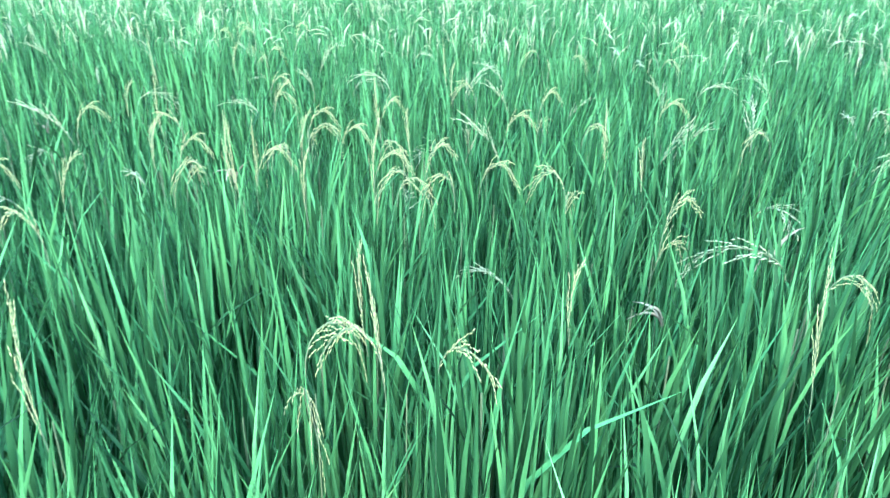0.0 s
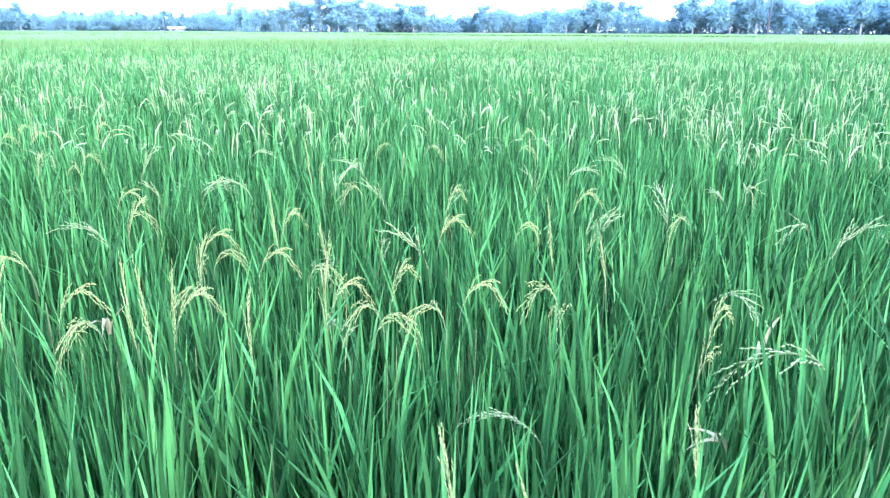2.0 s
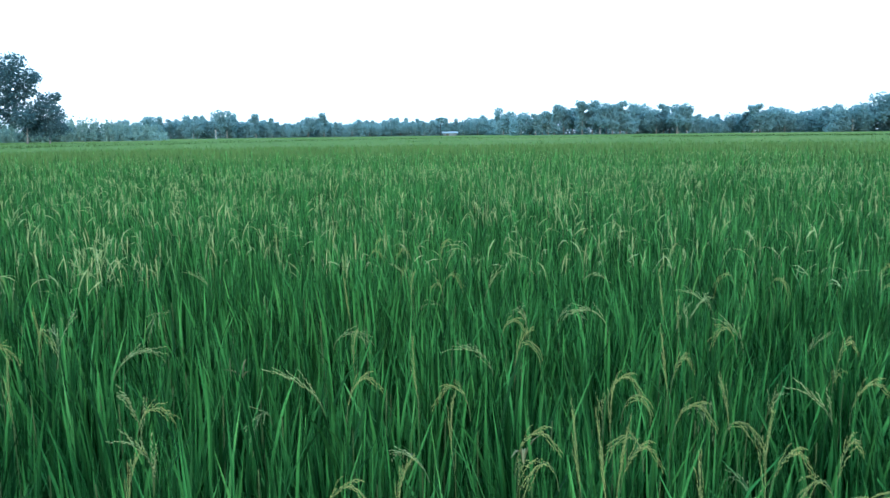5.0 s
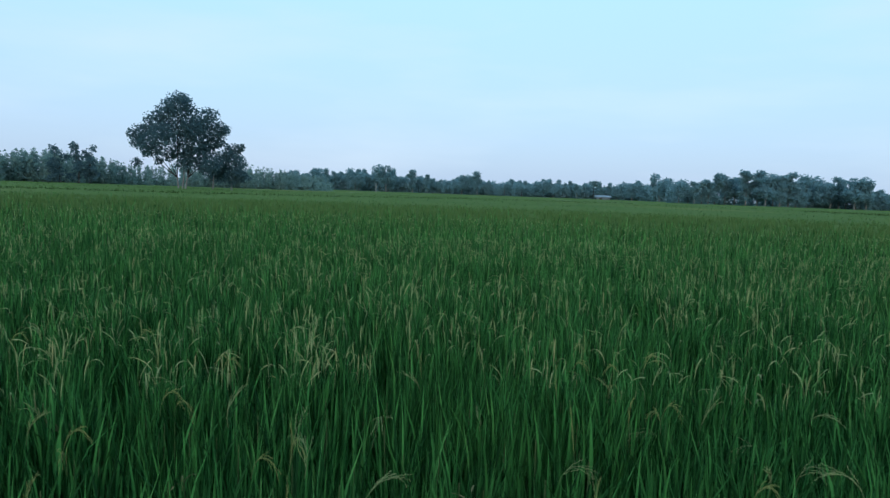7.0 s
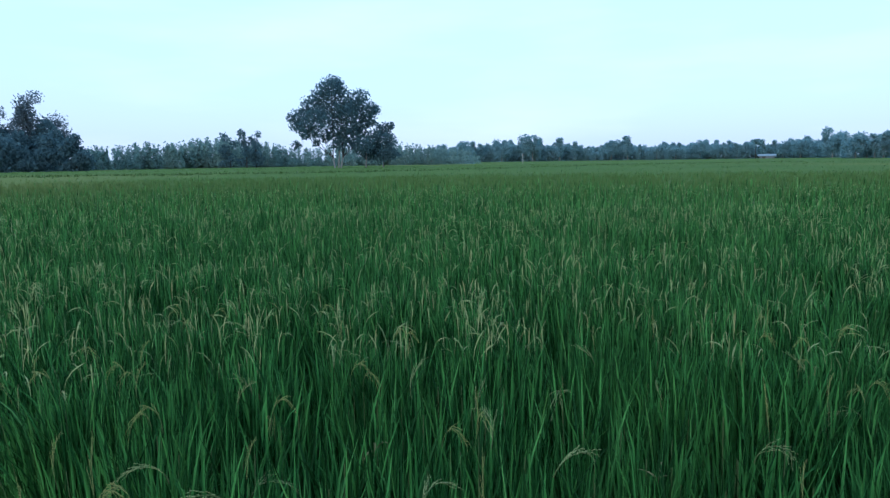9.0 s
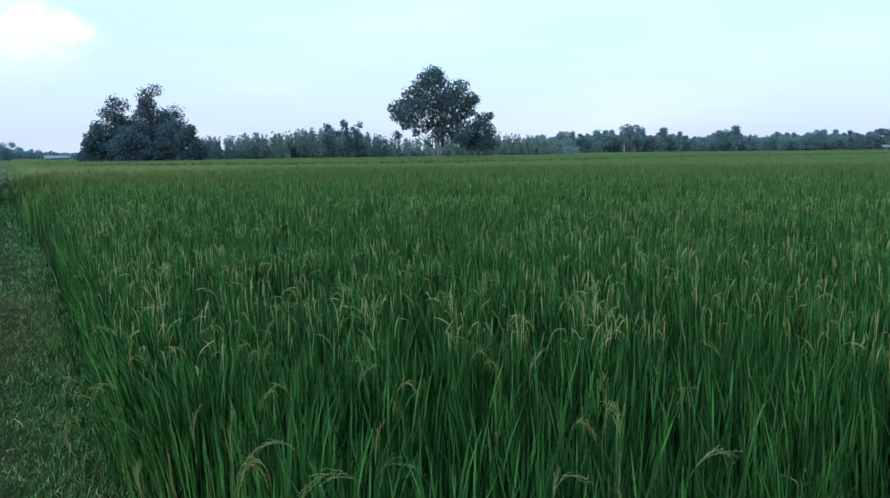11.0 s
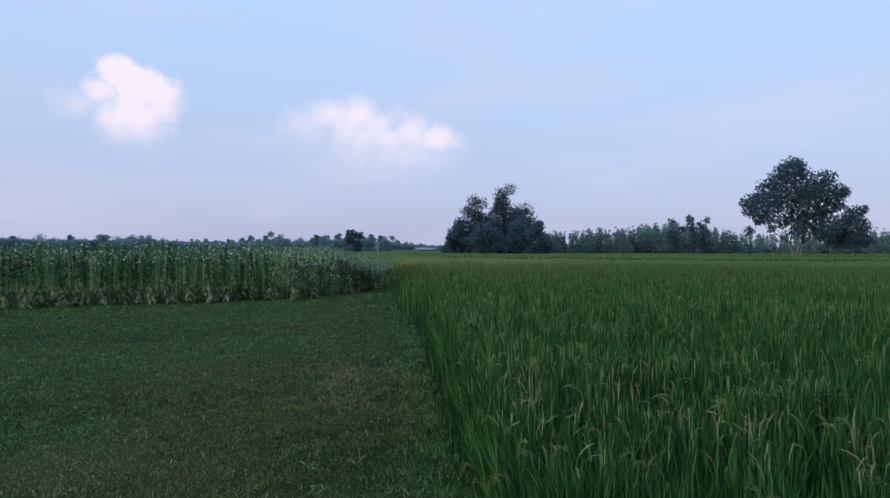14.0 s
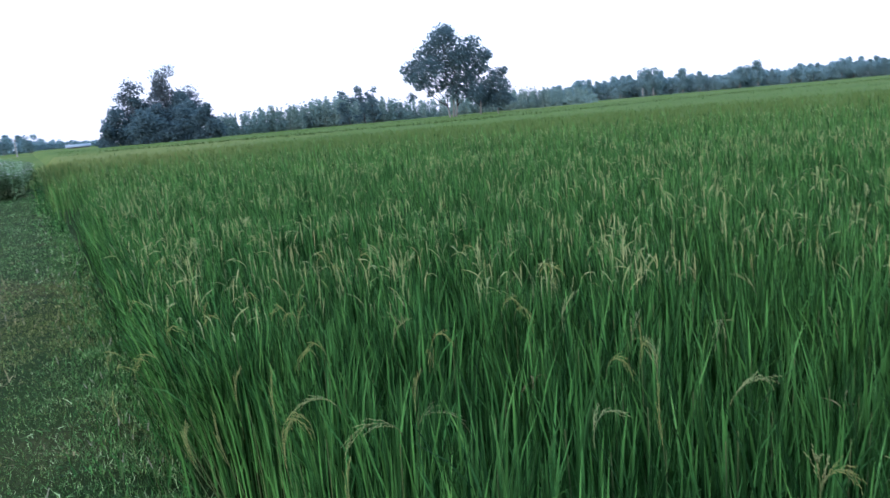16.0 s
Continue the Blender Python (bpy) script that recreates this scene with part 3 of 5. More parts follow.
def simple_ears(h, base, az, r, size, mat):
    """Ears seen from a few metres off: an arching spine with slim branches that hang beside it."""
    n = len(base)
    length = r.uniform(0.10, 0.155, n) * size
    nod = 0.05 + 0.85 * r.uniform(0, 1, n) ** 2.2
    dirs = np.stack([np.cos(az), np.sin(az), np.zeros(n)], 1)
    across = np.stack([-np.sin(az), np.cos(az), np.zeros(n)], 1)

    def along(s):
        bend = nod * 1.43 * s
        p = base + dirs * (length * s * np.sin(bend) * 0.95)[:, None]
        p[:, 2] += length * s * np.cos(bend)
        return p

    def strip(pts, widths, way):
        k = len(pts)
        p = np.stack(pts, 1)
        w = np.array(widths)[None, :, None] * size * r.uniform(0.8, 1.2, (n, 1, 1)) * way[:, None, :]
        verts = np.stack([p - w, p + w], 2).reshape(n, -1, 3)
        j = np.arange(k - 1) * 2
        q = np.stack([j, j + 1, j + 3, j + 2], 1)
        h.put(verts.reshape(-1, 3), (q[None] + (np.arange(n) * 2 * k)[:, None, None]).reshape(-1, 4), None, mat)

    face = across + np.array((0, 0, 0.5)) + r.normal(0, 0.5, (n, 3))
    face /= np.linalg.norm(face, axis=1, keepdims=True)
    strip([along(s) for s in (0.0, 0.35, 0.6, 0.8, 1.0)], (0.0007, 0.0014, 0.0024, 0.0023, 0.0006), face)
    for s0 in (0.35, 0.5, 0.65):
        a, b = along(s0), along(min(1.0, s0 + 0.22))
        tip = b + (b - a) * r.uniform(0.2, 0.9, (n, 1)) + across * r.normal(0, 0.012, (n, 1)) * size + np.array((0, 0, -0.02)) * size * r.uniform(0, 1.4, (n, 1))
        strip([a, b + across * r.normal(0, 0.006, (n, 1)) * size, tip], (0.0008, 0.0017, 0.0005), np.roll(face, 1, axis=0))


def scatter(r, r0, r1, per_m2, az0=WEDGE[0], az1=WEDGE[1]):
    area = math.pi * (r1 ** 2 - r0 ** 2) * (az1 - az0) / 360
    n = int(area * per_m2)
    d = np.sqrt(r.uniform(r0 ** 2, r1 ** 2, n))
    a = np.radians(r.uniform(az0, az1, n))
    return HUB[0] - d * np.sin(a), HUB[1] + d * np.cos(a), d


def mid_rice():
    r = np.random.default_rng(21)
    h = Heap()
    for r0, r1, hills, low, high, segs, fat, ears in ((NEAR_R, 6.5, 25, 3, 80, 3, 1.12, 3.3), (6.5, MID_R, 16, 0, 52, 2, 1.35, 2.7)):
        x, y, d = scatter(r, r0, r1, hills)
        keep = inside(x, y) > np.array([ragged_edge(a, b) for a, b in zip(x, y)])
        x, y = x[keep], y[keep]
        rim = inside(x, y) < 0.9
        blade_heap(h, r, x, y, low, high, (0.70, 0.085), 0.125 * fat, fat, segs, ((0, 0.8), (2, 0.2)) if fat < 1.2 else ((0, 0.5), (2, 0.5)), 0.0, 0.09)
        blade_heap(h, r, x[rim], y[rim], 26, 0, (0.68, 0.085), 0.125 * fat, fat, segs, ((0, 1.0),), 0.0, 0.1)
        m = int(len(x) * ears)
        pick = r.integers(0, len(x), m)
        drift = np.array([noise.noise((a * 0.45, b * 0.45, 8)) for a, b in zip(x, y)])
        pick = pick[r.uniform(-0.5, 0.5, m) < drift[pick] + 0.35]
        m = len(pick)
        eb = np.stack([x[pick] + r.normal(0, 0.07, m), y[pick] + r.normal(0, 0.07, m), r.uniform(0.63, 0.74, m)], 1)
        simple_ears(h, eb, r.uniform(0, 2 * np.pi, m), r, 1.0, 1)
    ob = new("rice_field", h.mesh("rice_field", [RICE, EAR, RICE_MID]))
    tagged(ob, "dense stand of green rice with pale nodding ears", "rice", kind="stuff")


def side_rice():
    """The field goes on along its edge, beyond what the walk looks at."""
    r = np.random.default_rng(23)
    h = Heap()
    for r0, r1, hills, blades, segs, fat in ((0.6, 5.0, 16, 20, 2, 1.5), (5.0, 14.0, 6, 12, 2, 2.4)):
        x, y, d = scatter(r, r0, r1, hills, -119, WEDGE[0])
        keep = (inside(x, y) > np.array([ragged_edge(a, b) for a, b in zip(x, y)])) & ((d > NEAR_R) | (np.degrees(np.arctan2(-(x - HUB[0]), y - HUB[1])) < WEDGE[0] - 12))
        x, y = x[keep], y[keep]
        n = len(x) * blades
        a = r.uniform(0, 2 * np.pi, n)
        rad = 0.1 * fat * np.sqrt(r.uniform(0, 1, n))
        base = np.stack([np.repeat(x, blades) + rad * np.cos(a), np.repeat(y, blades) + rad * np.sin(a), r.uniform(0.0, 0.38, n)], 1)
        ribbons(h, base, a, r.normal(0.735, 0.09, n) - base[:, 2], np.abs(r.normal(0.09, 0.09, n)), r.uniform(0, 0.2, n), r.uniform(0.008, 0.0155, n) * fat, segs, 0, 0.9, r)
    ob = new("rice_field", h.mesh("rice_field", [RICE]))
    tagged(ob, "green rice going on along the turf path", "rice", kind="stuff")


def far_rice():
    r = np.random.default_rng(33)
    h = Heap()
    for r0, r1, tufts, blades, fat in ((MID_R, 24.0, 8, 12, 2.5), (24.0, FAR_R, 4, 7, 4.8)):
        x, y, d = scatter(r, r0, r1, tufts)
        keep = inside(x, y) > r.uniform(0.0, 0.3, len(x)) + np.array([0.5 * noise.noise((a * 0.4, b * 0.4, 7)) for a, b in zip(x, y)])
        x, y = x[keep], y[keep]
        n = len(x) * blades
        a = r.uniform(0, 2 * np.pi, n)
        rad = 0.19 * math.sqrt(fat / 2.4) * np.sqrt(r.uniform(0, 1, n))
        base = np.stack([np.repeat(x, blades) + rad * np.cos(a), np.repeat(y, blades) + rad * np.sin(a), np.where(np.repeat(inside(x, y), blades) < 0.9, r.uniform(-0.06, 0.3, n), r.uniform(0.25, 0.5, n))], 1)
        top = r.normal(0.77, 0.06, n)
        gone = np.hypot(base[:, 0] - HUB[0], base[:, 1] - HUB[1])
        # farther blades take the paler colour that has haze painted in
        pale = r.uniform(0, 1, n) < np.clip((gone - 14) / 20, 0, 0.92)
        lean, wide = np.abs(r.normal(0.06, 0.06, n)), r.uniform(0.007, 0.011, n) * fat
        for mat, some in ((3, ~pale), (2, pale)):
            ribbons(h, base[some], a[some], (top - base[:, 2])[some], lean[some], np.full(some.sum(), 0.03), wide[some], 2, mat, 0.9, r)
        m = int(len(x) * (1.7 if fat < 3 else 1.0))
        pick = r.integers(0, len(x), m)
        eb = np.stack([x[pick] + r.normal(0, 0.15, m), y[pick] + r.normal(0, 0.15, m), r.uniform(0.6, 0.72, m)], 1)
        ribbons(h, eb, r.uniform(0, 2 * np.pi, m), r.uniform(0.05, 0.14, m), r.uniform(0.04, 0.13, m), r.uniform(0.1, 0.9, m), np.full(m, 0.0055 * fat if fat < 3 else 0.014), 2, 1 if fat < 3 else 2, 0.9, r)
    # the closed canopy beyond, one uneven sheet of leaf tips
    az = np.radians(np.arange(-78, 62.5, 0.4))
    ring = np.concatenate([np.linspace(MID_R - 1.0, 46, 60), np.geomspace(46.8, 340, 70)])
    rr, aa = np.meshgrid(ring, az, indexing="ij")
    jit = r.uniform(-0.5, 0.5, rr.shape) * 0.3 * rr / 46
    x, y = HUB[0] - (rr + jit) * np.sin(aa), HUB[1] + (rr + jit) * np.cos(aa)
    low = np.interp(rr, (MID_R, 30, 46, 60), (0.38, 0.48, 0.62, 0.70))
    z = -0.4 + (low + 0.4 + r.uniform(-0.07, 0.07, rr.shape)) * np.clip((inside(x, y) - np.interp(rr, (20, 60), (0.9, 0.3))) / np.clip(rr / 60, 0.6, 1.2), 0, 1)
    idx = np.arange(rr.size).reshape(rr.shape)
    q = np.stack([idx[:-1, :-1], idx[:-1, 1:], idx[1:, 1:], idx[1:, :-1]], -1).reshape(-1, 4)
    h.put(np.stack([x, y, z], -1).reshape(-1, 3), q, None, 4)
    # tufts standing out of that sheet
    x, y, d = scatter(r, FAR_R, 130, 1.5, -62, 61)
    n = len(x)
    base = np.stack([x, y, np.full(n, 0.6)], 1)
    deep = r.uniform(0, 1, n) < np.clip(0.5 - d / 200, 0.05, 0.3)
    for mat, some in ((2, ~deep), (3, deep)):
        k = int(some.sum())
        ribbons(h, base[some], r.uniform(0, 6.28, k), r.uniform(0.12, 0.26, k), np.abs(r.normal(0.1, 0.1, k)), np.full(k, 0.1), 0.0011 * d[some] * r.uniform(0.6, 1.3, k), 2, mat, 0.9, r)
    ob = new("distant_rice_field", h.mesh("distant_rice_field", [RICE, EAR, RICE_FAR_HAZED, RICE_MID, RICE_SHEET_HAZED]))
    tagged(ob, "wide green rice fields reaching to the trees", "rice", kind="stuff")


# ---------------------------------------------------------------- turf
def turf():
    r = np.random.default_rng(44)
    h = Heap()

    def dryness(x, y):
        """Brownish drift of dry grass in the middle of the turf."""
        a, d = np.degrees(np.arctan2(-(x - HUB[0]), y - HUB[1])), np.hypot(x - HUB[0], y - HUB[1])
        wander = np.array([noise.noise((p * 0.6, q * 0.6, 12)) + 0.5 * noise.noise((p * 2.2, q * 2.2, 6)) for p, q in zip(x, y)])
        return np.exp(-((a - 74) / 15) ** 2 - ((d - 8.0) / 2.6) ** 2) + 0.34 * np.exp(-((inside(x, y) + 1.9) / 0.7) ** 2) + 0.6 * wander

    for r0, r1, per, blades, size in ((1.6, 8.0, 1500, 4, 1.25), (8.0, 14.0, 600, 4, 1.7), (14.0, 31.0, 220, 4, 2.4)):
        x, y, d = scatter(r, r0, r1, per, 50, 108)
        patchy = np.array([0.75 * noise.noise((a * 2.6, b * 2.6, 9)) + 0.3 * noise.noise((a * 0.3, b * 0.3, 4)) for a, b in zip(x, y)])
        patchy -= 0.42 * np.exp(-((inside(x, y) + 0.75) / 0.5) ** 2)
        keep = (inside(x, y) < 0.05) & (x > np.where(inside(x, y) > -4, -31.0, -24.0)) & (patchy + r.uniform(-0.6, 0.6, len(x)) > -0.62)
        x, y = x[keep], y[keep]
        n = len(x) * blades
        a = r.uniform(0, 2 * np.pi, n)
        dry = np.repeat(dryness(x, y), blades) + r.uniform(-0.35, 0.35, n) > 0.52
        base = np.stack([np.repeat(x, blades) + 0.02 * size * np.cos(a), np.repeat(y, blades) + 0.02 * size * np.sin(a), np.repeat(rises(x, y), blades) - 0.015], 1)
        near_edge = np.clip(1 + inside(base[:, 0], base[:, 1]) / 0.5, 0, 1)
        tall = r.uniform(0.006, 0.030, n) * (1 + 0.4 * near_edge) * (0.75 + 0.25 * size)
        lean, nod, wide = r.uniform(0.008, 0.038, n) * size, r.uniform(0, 0.4, n), r.uniform(0.0045, 0.011, n) * size
        for mat, some in ((0, ~dry), (1, dry)):
            ribbons(h, base[some], a[some], tall[some] + 0.02, lean[some], nod[some], wide[some], 1, mat, 0.9, r)
    x, y, d = scatter(r, 0.2, 7.0, 260, 0, 360)
    az = np.degrees(np.arctan2(-(x - HUB[0]), y - HUB[1]))
    keep = (inside(x, y) < 0.02) & ~((az > 50) & (az < 108) & (d > 1.6))
    x, y = x[keep], y[keep]
    n = len(x) * 3
    a = r.uniform(0, 2 * np.pi, n)
    base = np.stack([np.repeat(x, 3) + 0.03 * np.cos(a), np.repeat(y, 3) + 0.03 * np.sin(a), np.repeat(rises(x, y), 3) - 0.015], 1)
    ribbons(h, base, a, r.uniform(0.045, 0.09, n), r.uniform(0.01, 0.06, n), r.uniform(0, 0.4, n), r.uniform(0.008, 0.015, n), 1, 0, 0.9, r)
    ob = new("turf", h.mesh("turf", [TURF, TURF_DRY]))
    tagged(ob, "short trodden grass with dry straw-coloured patches", "grass", kind="stuff")
    # taller dry stalks and seed heads in loose drifts
    h = Heap()
    x, y, d = scatter(r, 2.5, 16, 110, 50, 108)
    keep = (inside(x, y) < -0.1) & (dryness(x, y) + r.uniform(-0.3, 0.3, len(x)) > 0.5)
    x, y = x[keep], y[keep]
    n = len(x)
    ribbons(h, np.stack([x, y, rises(x, y)], 1), r.uniform(0, 6.28, n), r.uniform(0.012, 0.04, n) * np.where(r.uniform(0, 1, n) < 0.1, 2.8, 1.0), r.uniform(0.01, 0.08, n), r.uniform(0, 0.3, n), r.uniform(0.006, 0.012, n), 2, 0, 0.9, r)
    # a trodden rut beside the path, with longer dead straw lying about it
    n = 420
    f = r.uniform(0, 1, n) ** 0.9
    x, y = -10.5 + 2.6 * f + r.normal(0, 0.16, n) + 0.1 * np.sin(7 * f), 4.34 - 1.25 * f + r.normal(0, 0.16, n)
    ribbons(h, np.stack([x, y, rises(x, y)], 1), r.uniform(0, 6.28, n), r.uniform(0.02, 0.13, n), r.uniform(0.03, 0.16, n), r.uniform(0.1, 0.9, n), r.uniform(0.006, 0.013, n), 3, 0, 0.9, r)
    # leafy weeds and fallen straw in loose clumps
    for k in range(300):
        az, d = math.radians(r.uniform(54, 104)), r.uniform(2.6, 12.5)
        x0, y0 = HUB[0] - d * math.sin(az), HUB[1] + d * math.cos(az)
        if inside(x0, y0) > -0.15:
            continue
        n = int(r.integers(7, 20))
        x, y = x0 + r.normal(0, 0.05, n), y0 + r.normal(0, 0.05, n)
        kind = r.choice((0, 1, 1, 2))
        ribbons(h, np.stack([x, y, rises(x, y) - 0.01], 1), r.uniform(0, 6.28, n), r.uniform(0.02, 0.075, n), r.uniform(0.02, 0.09, n), r.uniform(0.1, 0.9, n), r.uniform(0.007, 0.016, n), 2, int(kind), 0.9, r)
    ob = new("dry_grass", h.mesh("dry_grass", [STRAW, TURF, RICE]))
    tagged(ob, "sparse dry straw-coloured grass stalks in the turf", "grass", kind="stuff")


def edge_weeds():
    """Foxtail grass with fluffy heads and low leafy weeds along the rice margin."""
    r = np.random.default_rng(91)
    heads = []
    for k in range(4):
        h = Heap()
        bow = r.uniform(0.02, 0.09)
        tall = r.uniform(0.22, 0.34)
        stalk = [(bow * s * s, 0, tall * s) for s in np.linspace(0, 1, 5)]
        tube(h, stalk, [0.0014] * 5, 3, 0)
        top = Vector(stalk[-1])
        d = Vector((bow * 2.4, 0, tall * 0.8)).normalized()
        e1, e2 = d.orthogonal().normalized(), d.cross(d.orthogonal().normalized())
        for i in range(60):
            f = r.uniform(0, 1)
            a = r.uniform(0, 6.28)
            c = top + d * 0.055 * f
            out = (e1 * math.cos(a) + e2 * math.sin(a)) * 0.010 * (1.15 - f) + d * 0.012
            w = d.cross(out).normalized() * 0.0018
            h.put([tuple(c - w), tuple(c + w), tuple(c + out)], None, [(0, 1, 2)], 1)
        n = 7
        ribbons(h, np.zeros((n, 3)), r.uniform(0, 6.28, n), r.uniform(0.08, 0.2, n), r.uniform(0.03, 0.12, n), r.uniform(0.1, 0.7, n), r.uniform(0.004, 0.007, n), 3, 2, 0.9, r)
        heads.append(h.mesh("foxtail_grass", [STEM, SEEDHEAD, TURF]))
    for i in range(80):
        x = -1.6 - 12.5 * r.uniform(0, 1) ** 1.6
        off = 0.05 + abs(r.normal(0, 0.28))
        y = -0.52 * x + 0.05 - off * 1.127
        ob = new("foxtail_grass", heads[int(r.integers(4))])
        ob.matrix_basis = pose(x, y, 0, r.uniform(-12, 12), r.uniform(-12, 12), r.uniform(0, 360)) @ Matrix.Scale(r.uniform(0.55, 0.95), 4)
        tagged(ob, "foxtail grass with a pale fluffy seed head at the rice margin", "grass", "foxtail grass along the rice margin")
    h = Heap()
    n = 6000
    x = -1.0 - 60 * r.uniform(0, 1, n) ** 2.2
    off = np.abs(r.normal(0, 0.2, n)) + np.where(x < -18, r.uniform(-0.4, 0.3, n), 0)
    y = -0.52 * x + 0.12 - off * 1.127
    tall = r.uniform(0.06, 0.2, n) * np.where(x < -18, 1.7, 1.0)
    ribbons(h, np.stack([x, y, np.zeros(n)], 1), r.uniform(0, 6.28, n), tall, r.uniform(0.02, 0.14, n), r.uniform(0.1, 0.8, n), r.uniform(0.004, 0.010, n) * np.where(x < -14, 2.5, 1.0), 3, 0, 0.9, r)
    ob = new("margin_grass", h.mesh("margin_grass", [RICE]))
    tagged(ob, "rough longer grass along the rice margin", "grass", kind="stuff")


# ---------------------------------------------------------------- tall flowering crop
def crop_plant_meshes(seed, tall, full=True):
    """Stem, upper leaves, broad low leaves and white flowers of one plant, as arrays of meshes."""
    r = np.random.default_rng(seed)
    stem, upper, low, bloom = Heap(), Heap(), Heap(), Heap()
    lean = r.normal(0, 0.05, 2)
    pts = [(lean[0] * s * s, lean[1] * s * s, tall * s) for s in np.linspace(0, 1, 5)]
    tube(stem, pts, [0.007, 0.0065, 0.0055, 0.004, 0.002], 4)
    for heap, count, z0, z1, size, wide in ((upper, 50 if full else 24, 0.36, 1.0, 0.15, 0.030), (low, 60 if full else 8, 0.04, 0.38, 0.085, 0.060)):
        zf = r.uniform(z0, z1, count)
        base = np.stack([lean[0] * zf ** 2, lean[1] * zf ** 2, zf * tall], 1)
        big = size * (1.25 - 0.55 * zf) * r.uniform(0.7, 1.3, count)
        ribbons(heap, base, r.uniform(0, 6.28, count), big * r.uniform(0.1, 0.9, count), big * (1.0 if heap is upper else 0.75), r.uniform(0.3, 1.8, count) + (0 if heap is upper else 0.7), wide * r.uniform(0.7, 1.2, count) * (1.0 if full else 1.25), 2 if not full else 3, 0, 0.3, r)
    spots = []
    for i in range(int(r.integers(2, 5)) if full else int(r.integers(1, 4))):
        a = r.uniform(0, 6.28)
        spots.append((lean[0] + 0.03 * math.cos(a), lean[1] + 0.03 * math.sin(a), tall * r.uniform(0.72, 1.0), a))
        if not full:
            flower(bloom, *spots[-1])
    return stem, upper, low, bloom, spots


def flower(h, x, y, z, a):
    """A small white bell, open at its end."""
    c = np.array((x, y, z))
    d = np.array((math.cos(a), math.sin(a), -0.3)) * 0.027
    e = np.array((-math.sin(a), math.cos(a), 0)) * 0.0125
    u = np.array((0, 0, 0.0125))
    h.put([c - 0.4 * e, c + 0.4 * u, c + 0.4 * e, c - 0.4 * u, c + d - e, c + d + u, c + d + e, c + d - u], [(0, 1, 5, 4), (1, 2, 6, 5), (2, 3, 7, 6), (3, 0, 4, 7)])


def crop_height(x, y):
    """The stand is tallest well inside and lower at its rounded corner beside the rice."""
    to_rice = -inside(x, y)
    return 1.70 * min(1.0, 0.46 + 0.54 * max(0.0, (to_rice - 0.3)) / 4.0) + 0.12 * noise.noise((x * 0.4, y * 0.4, 1))


def front_of(y):
    """The x of the front edge of the tall crop."""
    return -23.3 - 0.006 * max(0.0, 6 - y) ** 2 - 0.42 * max(0.0, y - 8.0) ** 1.5 + 0.25 * noise.noise((y * 0.6, 0, 0))


